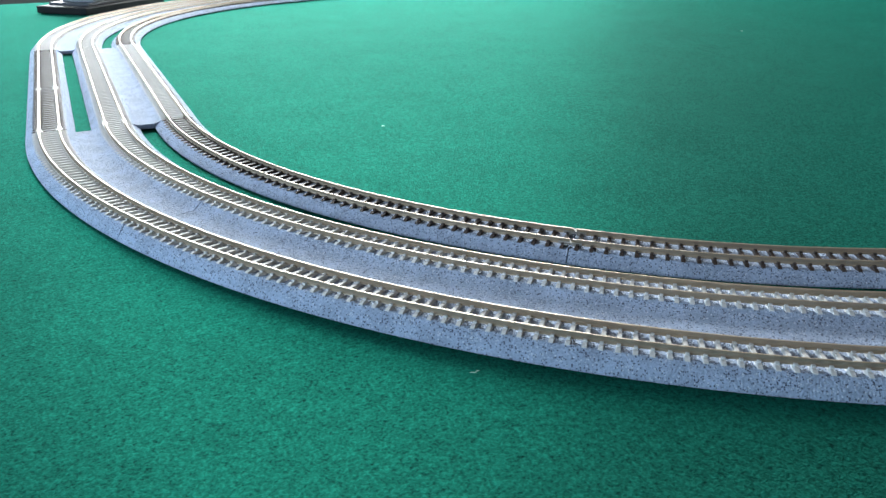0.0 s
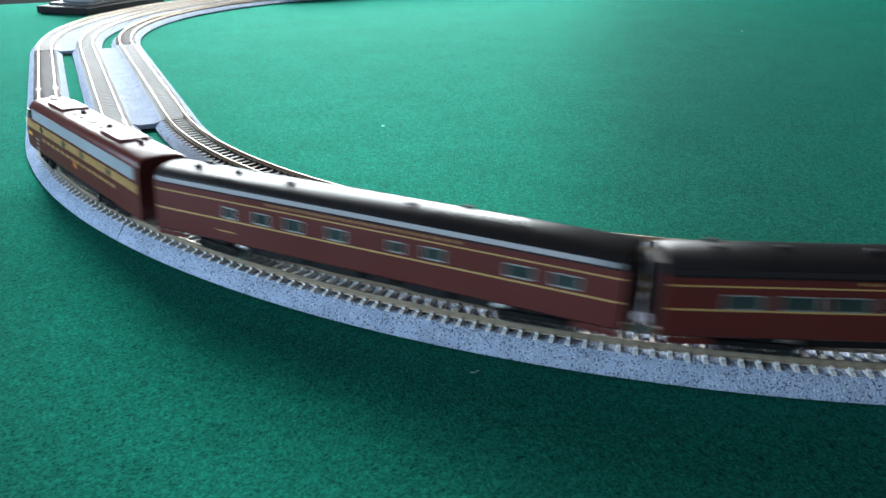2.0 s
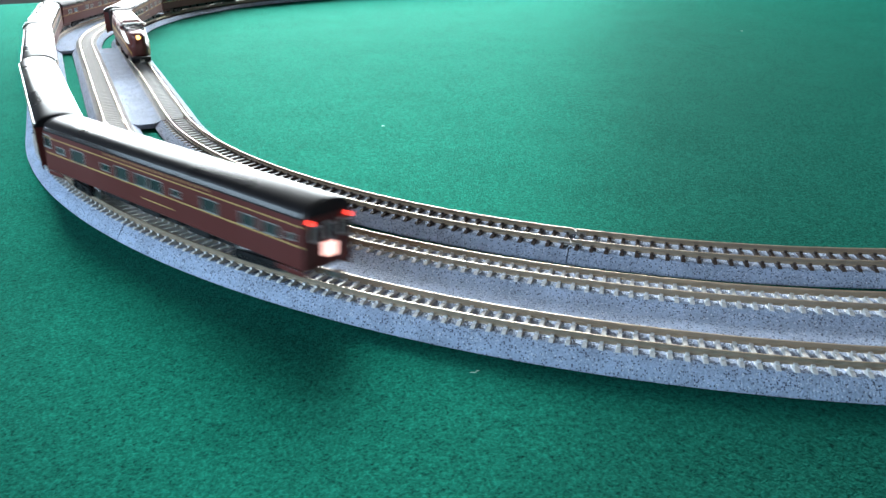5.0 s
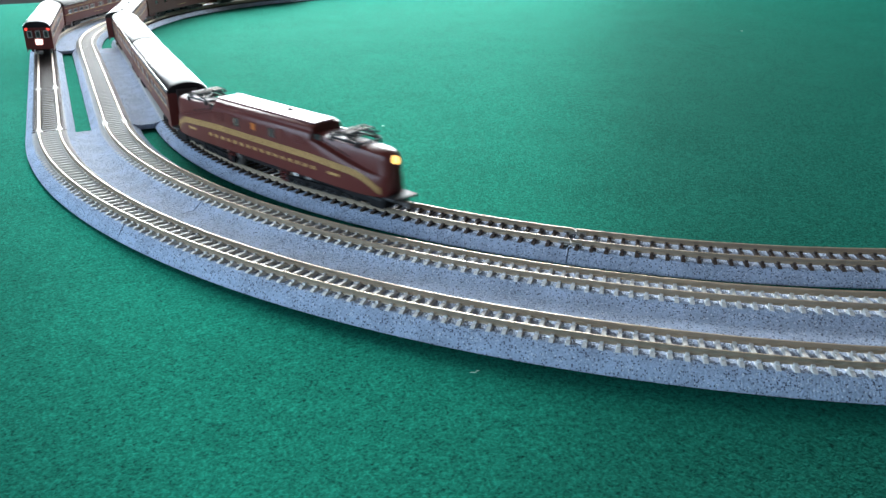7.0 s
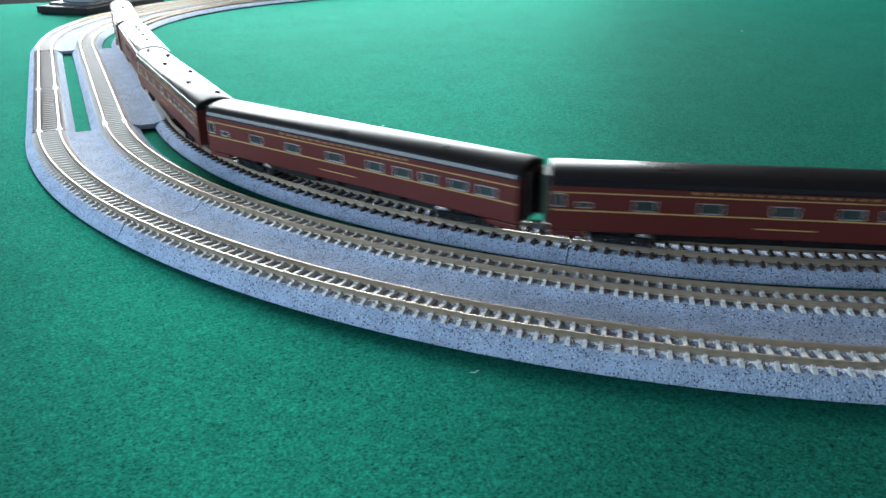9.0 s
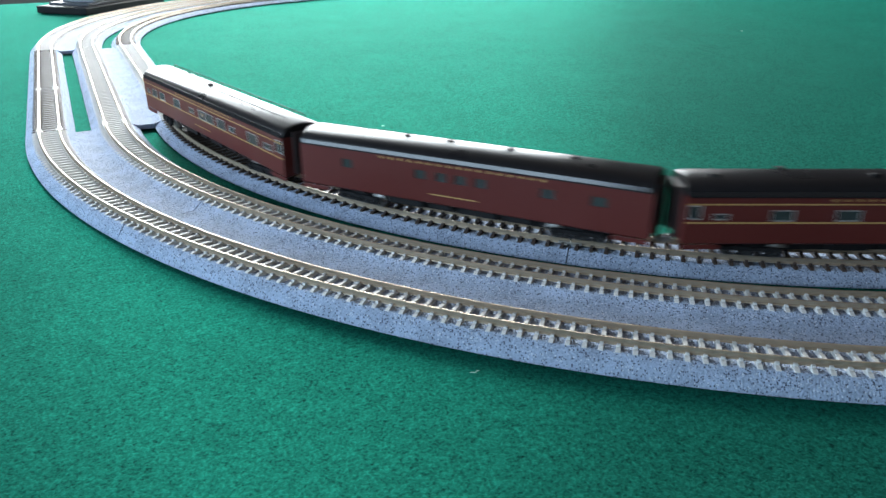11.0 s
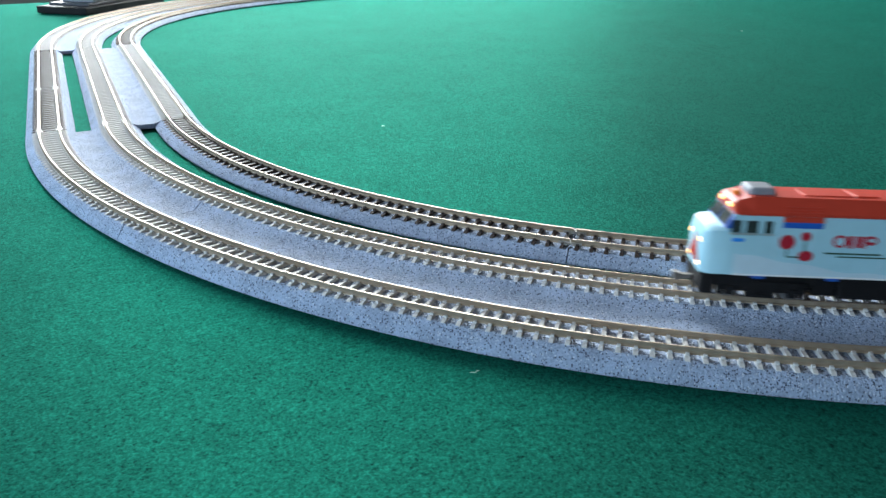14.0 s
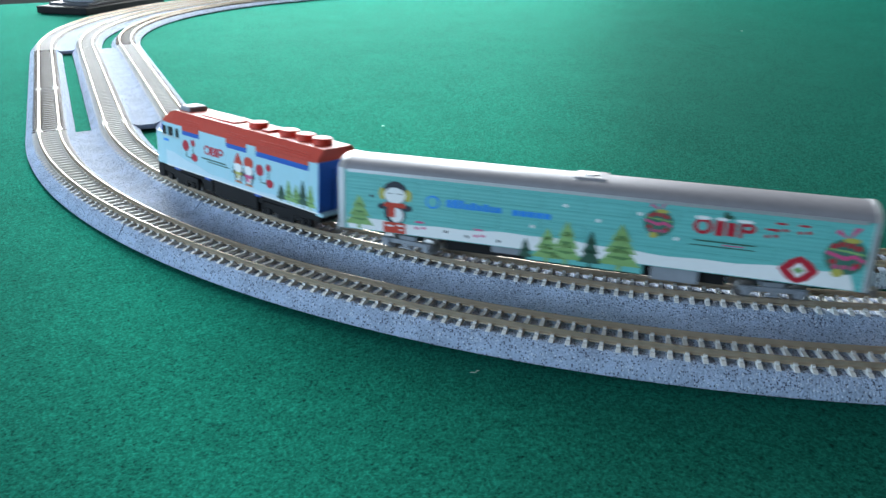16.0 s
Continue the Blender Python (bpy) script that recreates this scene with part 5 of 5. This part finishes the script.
            shifted(th, "bauble_line_print", LEAF, [[(x - r * 0.85, z + r * 0.22), (x, z + r * 0.34), (x + r * 0.85, z + r * 0.38), (x + r * 0.85, z + r * 0.30), (x, z + r * 0.24), (x - r * 0.85, z + r * 0.12)]], yw, sd, 0.00016)
            shifted(th, "bauble_band_print", PINK, [[(x - r * 0.9, z - r * 0.1), (x - r * 0.4, z + r * 0.16), (x, z), (x + r * 0.9, z + r * 0.25), (x + r * 0.9, z + r * 0.08), (x, z - r * 0.22), (x - r * 0.4, z - r * 0.04), (x - r * 0.85, z - r * 0.3)]] + [oval(x + r * u, z - r * 0.55, r * 0.13, r * 0.13, 10) for u in (-0.4, 0.0, 0.4)], yw, sd, 0.00020)
            shifted(th, "bow_print", PINK, [[(x, z + r * 0.9), (x - r * 0.5, z + r * 1.5), (x - r * 0.2, z + r * 1.55)], [(x, z + r * 0.9), (x + r * 0.5, z + r * 1.4), (x + r * 0.65, z + r * 1.2)]], yw, sd, 0.00014)
        shifted(th, "diamond_print", CRIMSON, [[(-0.0706, 0.0113), (-0.0682, 0.0140), (-0.0652, 0.0156), (-0.0622, 0.0140), (-0.0598, 0.0113), (-0.0622, 0.0086), (-0.0652, 0.0072), (-0.0682, 0.0086)]], yw, sd, 0.00012)
        shifted(th, "diamond_gap_print", WHITE, [[(-0.0676, 0.0113), (-0.0652, 0.0137), (-0.0628, 0.0113), (-0.0652, 0.0089)]], yw, sd, 0.00018)
        shifted(th, "diamond_heart_print", LEAF, [[(-0.0668, 0.0113), (-0.0652, 0.0124), (-0.0636, 0.0113), (-0.0652, 0.0102)]], yw, sd, 0.00024)
        shifted(th, "logo_print", CRIMSON, [oval(-0.0380, 0.0212, 0.0027, 0.0024), rect(-0.0438, -0.0414, 0.0188, 0.0234), rect(-0.0470, -0.0446, 0.0190, 0.0230), rect(-0.0490, -0.0480, 0.0188, 0.0232), oval(-0.0504, 0.0218, 0.0020, 0.0015)], yw, sd, 0.00012, "plain crimson logo shapes")
        shifted(th, "logo_gap_print", TEAL, [oval(-0.0380, 0.0212, 0.0014, 0.0014), oval(-0.0502, 0.0219, 0.0009, 0.0006)], yw, sd, 0.00018)
        shifted(th, "snow_cap_print", WHITE, [oval(-0.0378, 0.0237, 0.0022, 0.0006), oval(-0.0430, 0.0238, 0.0018, 0.0005), oval(-0.0492, 0.0238, 0.0024, 0.0005)], yw, sd, 0.00024)
        shifted(th, "sprig_print", LEAFDARK, [oval(-0.0440, 0.0250, 0.0008, 0.0012, 10), oval(-0.0452, 0.0246, 0.0010, 0.0006, 10)], yw, sd, 0.00012)
        shifted(th, "flake_print", WHITE, [oval(x, z, 0.0007, 0.0006, 10) for x, z in ((-0.0080, 0.0192), (0.0022, 0.0228), (-0.0200, 0.0228), (-0.0310, 0.0164), (0.0120, 0.0150))], yw, sd, 0.00012)
        shifted(th, "caption_bar", LEAFDARK, [rect(-0.0530, -0.0360, 0.0166, 0.0170), rect(-0.0530, -0.0350, 0.0152, 0.0155)], yw, sd)
        shifted(th, "caption_bar", PINK, [rect(-0.0500, -0.0440, 0.0159, 0.0162)], yw, sd)
        for x, z in ((-0.0580, 0.0222), (-0.0640, 0.0222), (0.0500, 0.0098), (0.0300, 0.0096), (-0.0555, 0.0202)):
            shifted(th, "note_print", CRIMSON if x < 0.02 else PINK, [oval(x, z, 0.0007, 0.0005, 10), oval(x - 0.0022, z + 0.0003, 0.0007, 0.0005, 10), rect(x - 0.0022, x + 0.0006, z + 0.0018, z + 0.0024)], yw, sd, 0.00012)
        for x, z in ((0.0660, 0.0190), (0.0400, 0.0098), (0.0330, 0.0090), (0.0140, 0.0092), (0.0225, 0.0088)):
            shifted(th, "dot_print", INK, [oval(x, z, 0.0006, 0.0005, 10)], yw, sd, 0.00012)
        part("underfloor_box", boxes((-0.036, -0.022, *sorted((sd * 0.003, sd * 0.0082)), 0.0022, zb), bevel=0.0004), GREYGEAR, th)
        part("underfloor_box", boxes((0.010, 0.016, *sorted((sd * 0.003, sd * 0.0082)), 0.0034, zb), bevel=0.0004), GREYGEAR, th)
        part("underfloor_box", boxes((0.018, 0.028, *sorted((sd * 0.003, sd * 0.0082)), 0.0042, zb), bevel=0.0004), GREYGEAR, th)
    # added block, shuts out window light and rail glints below the floor
    part("light_block", boxes((-0.044, 0.044, -0.0060, 0.0060, 0.0024, zb), bevel=0.0003), BLACK, th)
    piv = 0.0560
    return th, [truck(th, piv, 0.0190, 2, GREYGEAR), truck(th, -piv, 0.0190, 2, GREYGEAR)], piv


EMBLEM = mat("emblem_orange", (0.55, 0.16, 0.03), 0.4, var=0.1)
YELLOWGOLD = mat("bright_gold_paint", (0.70, 0.40, 0.05), 0.45, var=0.1)
PANTO = mat("pantograph_metal", (0.03, 0.03, 0.032), 0.5, 0.2, var=0.2)
BEACON = mat("beacon_orange", (0.75, 0.20, 0.02), 0.3, var=0.1)
TEALDARK = mat("teal_shade_print", (0.095, 0.38, 0.36), 0.5, var=0.1)
SNOWBLUE = mat("snow_blue_print", (0.52, 0.68, 0.76), 0.45, var=0.06, scale=300)
LEAFMID = mat("middle_green_print", (0.09, 0.21, 0.07), 0.5, var=0.2, scale=700)
BAUBLE = mat("bauble_green_print", (0.05, 0.16, 0.12), 0.5, var=0.2, scale=600)
GREYGEAR = mat("grey_plastic", (0.24, 0.26, 0.29), 0.5, var=0.15, scale=400)

# ---- the three trains ----
SLEEPER = win_row([(x + 0.0027, *r) for x, *r in [(0.0744, 0.0044, 0.0150, 0.0198), (0.0657, 0.0050, 0.0148, 0.0170)] + [(x, wd, 0.0144, 0.0182) for x, wd in ((0.0457, 0.0075), (0.0243, 0.0082), (0.0009, 0.0090), (-0.0198, 0.0080), (-0.0330, 0.0080), (-0.0451, 0.0080), (-0.0582, 0.0080), (-0.0701, 0.0080))]])
REVERSED = [(-b, -a, lo, hi) for a, b, lo, hi in SLEEPER]
BAGDORM = win_row([(x + 0.0055, *r) for x, *r in [(0.0423, 0.0052, 0.0145, 0.0182), (0.0294, 0.0062, 0.0145, 0.0184), (0.0171, 0.0072, 0.0145, 0.0186), (0.0016, 0.0070, 0.0145, 0.0184), (-0.0189, 0.0054, 0.0148, 0.0182), (-0.0310, 0.0070, 0.0148, 0.0186), (-0.0568, 0.0078, 0.0148, 0.0186), (-0.0697, 0.0078, 0.0148, 0.0186)]])
COACH = win_row([(x + 0.0045, 0.0098, 0.0140, 0.0180) for x in (0.0559, 0.0419, 0.0298, 0.0164, 0.0038, -0.0089, -0.0217, -0.0346, -0.0470, -0.0600)])
LOUNGE = win_row([(x, wd, 0.0163 - hh / 2, 0.0163 + hh / 2) for x, wd, hh in ((-0.0737, 0.0040, 0.0024), (-0.0644, 0.0072, 0.0040), (-0.0535, 0.0078, 0.0042), (-0.0334, 0.0092, 0.0046), (-0.0142, 0.0056, 0.0026), (-0.0018, 0.0084, 0.0046), (0.0074, 0.0084, 0.0046), (0.0204, 0.0088, 0.0048), (0.0319, 0.0066, 0.0028), (0.0526, 0.0100, 0.0052), (0.0665, 0.0072, 0.0028))] + [(0.0769, 0.0060, 0.0158, 0.0212)])
MAIL = win_row([(x + 0.0165, wd, 0.0150, 0.0190) for x, wd in ((-0.0643, 0.0050), (-0.0325, 0.0052), (-0.0239, 0.0050), (-0.0162, 0.0050), (-0.0082, 0.0052), (0.0169, 0.0056), (0.035, 0.006))])
VENTS1 = [(x, y, 0.0006) for x, y in ((0.066, 0.003), (0.066, -0.003), (0.050, 0.002), (0.028, 0.0035), (-0.015, 0.003), (-0.030, -0.003))]
VENTS2 = [(x, y, 0.0006) for x, y in ((0.070, 0.0035), (0.040, -0.0035), (0.012, 0.0035), (-0.018, -0.0035), (-0.046, 0.0035), (-0.070, -0.0035))]

VENTS3 = [(x, 0.0, 0.0007) for x in (-0.026, -0.008, 0.016, 0.040)]
PA = 0.1652
put(diesel_streamlined(), "A", WAY_A, -1, -0.0727)
cars_a = [coach("dark red baggage and dormitory car with few windows", BAGDORM, 0.1592, VENTS1, name_bar=(0.046, 0.053)),
          coach("dark red coach with ten wide windows", COACH, 0.1592, VENTS1),
          coach("dark red sleeping car with gold stripes", SLEEPER, 0.1592),
          coach("dark red sleeping car with gold stripes", SLEEPER, 0.1592),
          coach("dark red tail car with lit sign and red markers", LOUNGE, 0.1592, tail=True)]
for k, made in enumerate(cars_a):
    put(made, "A", WAY_A, -1, PA * (k + 0.5))
put(electric_locomotive(), "C", WAY_C, 1, -0.0775)
cars_c = [coach("dark red sleeping car with gold stripes", REVERSED, 0.1600),
          coach("dark red sleeping car with gold stripes", REVERSED, 0.1600),
          coach("dark red sleeping car with roof vents", REVERSED, 0.1600, VENTS2),
          coach("dark red mail car with black roof", MAIL, 0.1385, VENTS3, stripes=False),
          coach("dark red lounge car with a long antenna rail", LOUNGE, 0.1600, [(-0.01, 0, 0.001)], rails=True)]
for k, made in enumerate(cars_c):
    put(made, "C", WAY_C, 1, (0.0827, 0.2482, 0.4137, 0.5680, 0.7220)[k])
put(diesel_wrapped(), "B", WAY_B, -1, -0.0553)
for k in range(2):
    put(gallery_car(), "B", WAY_B, -1, 0.176 * (k + 0.5) - 0.0045)

motions()
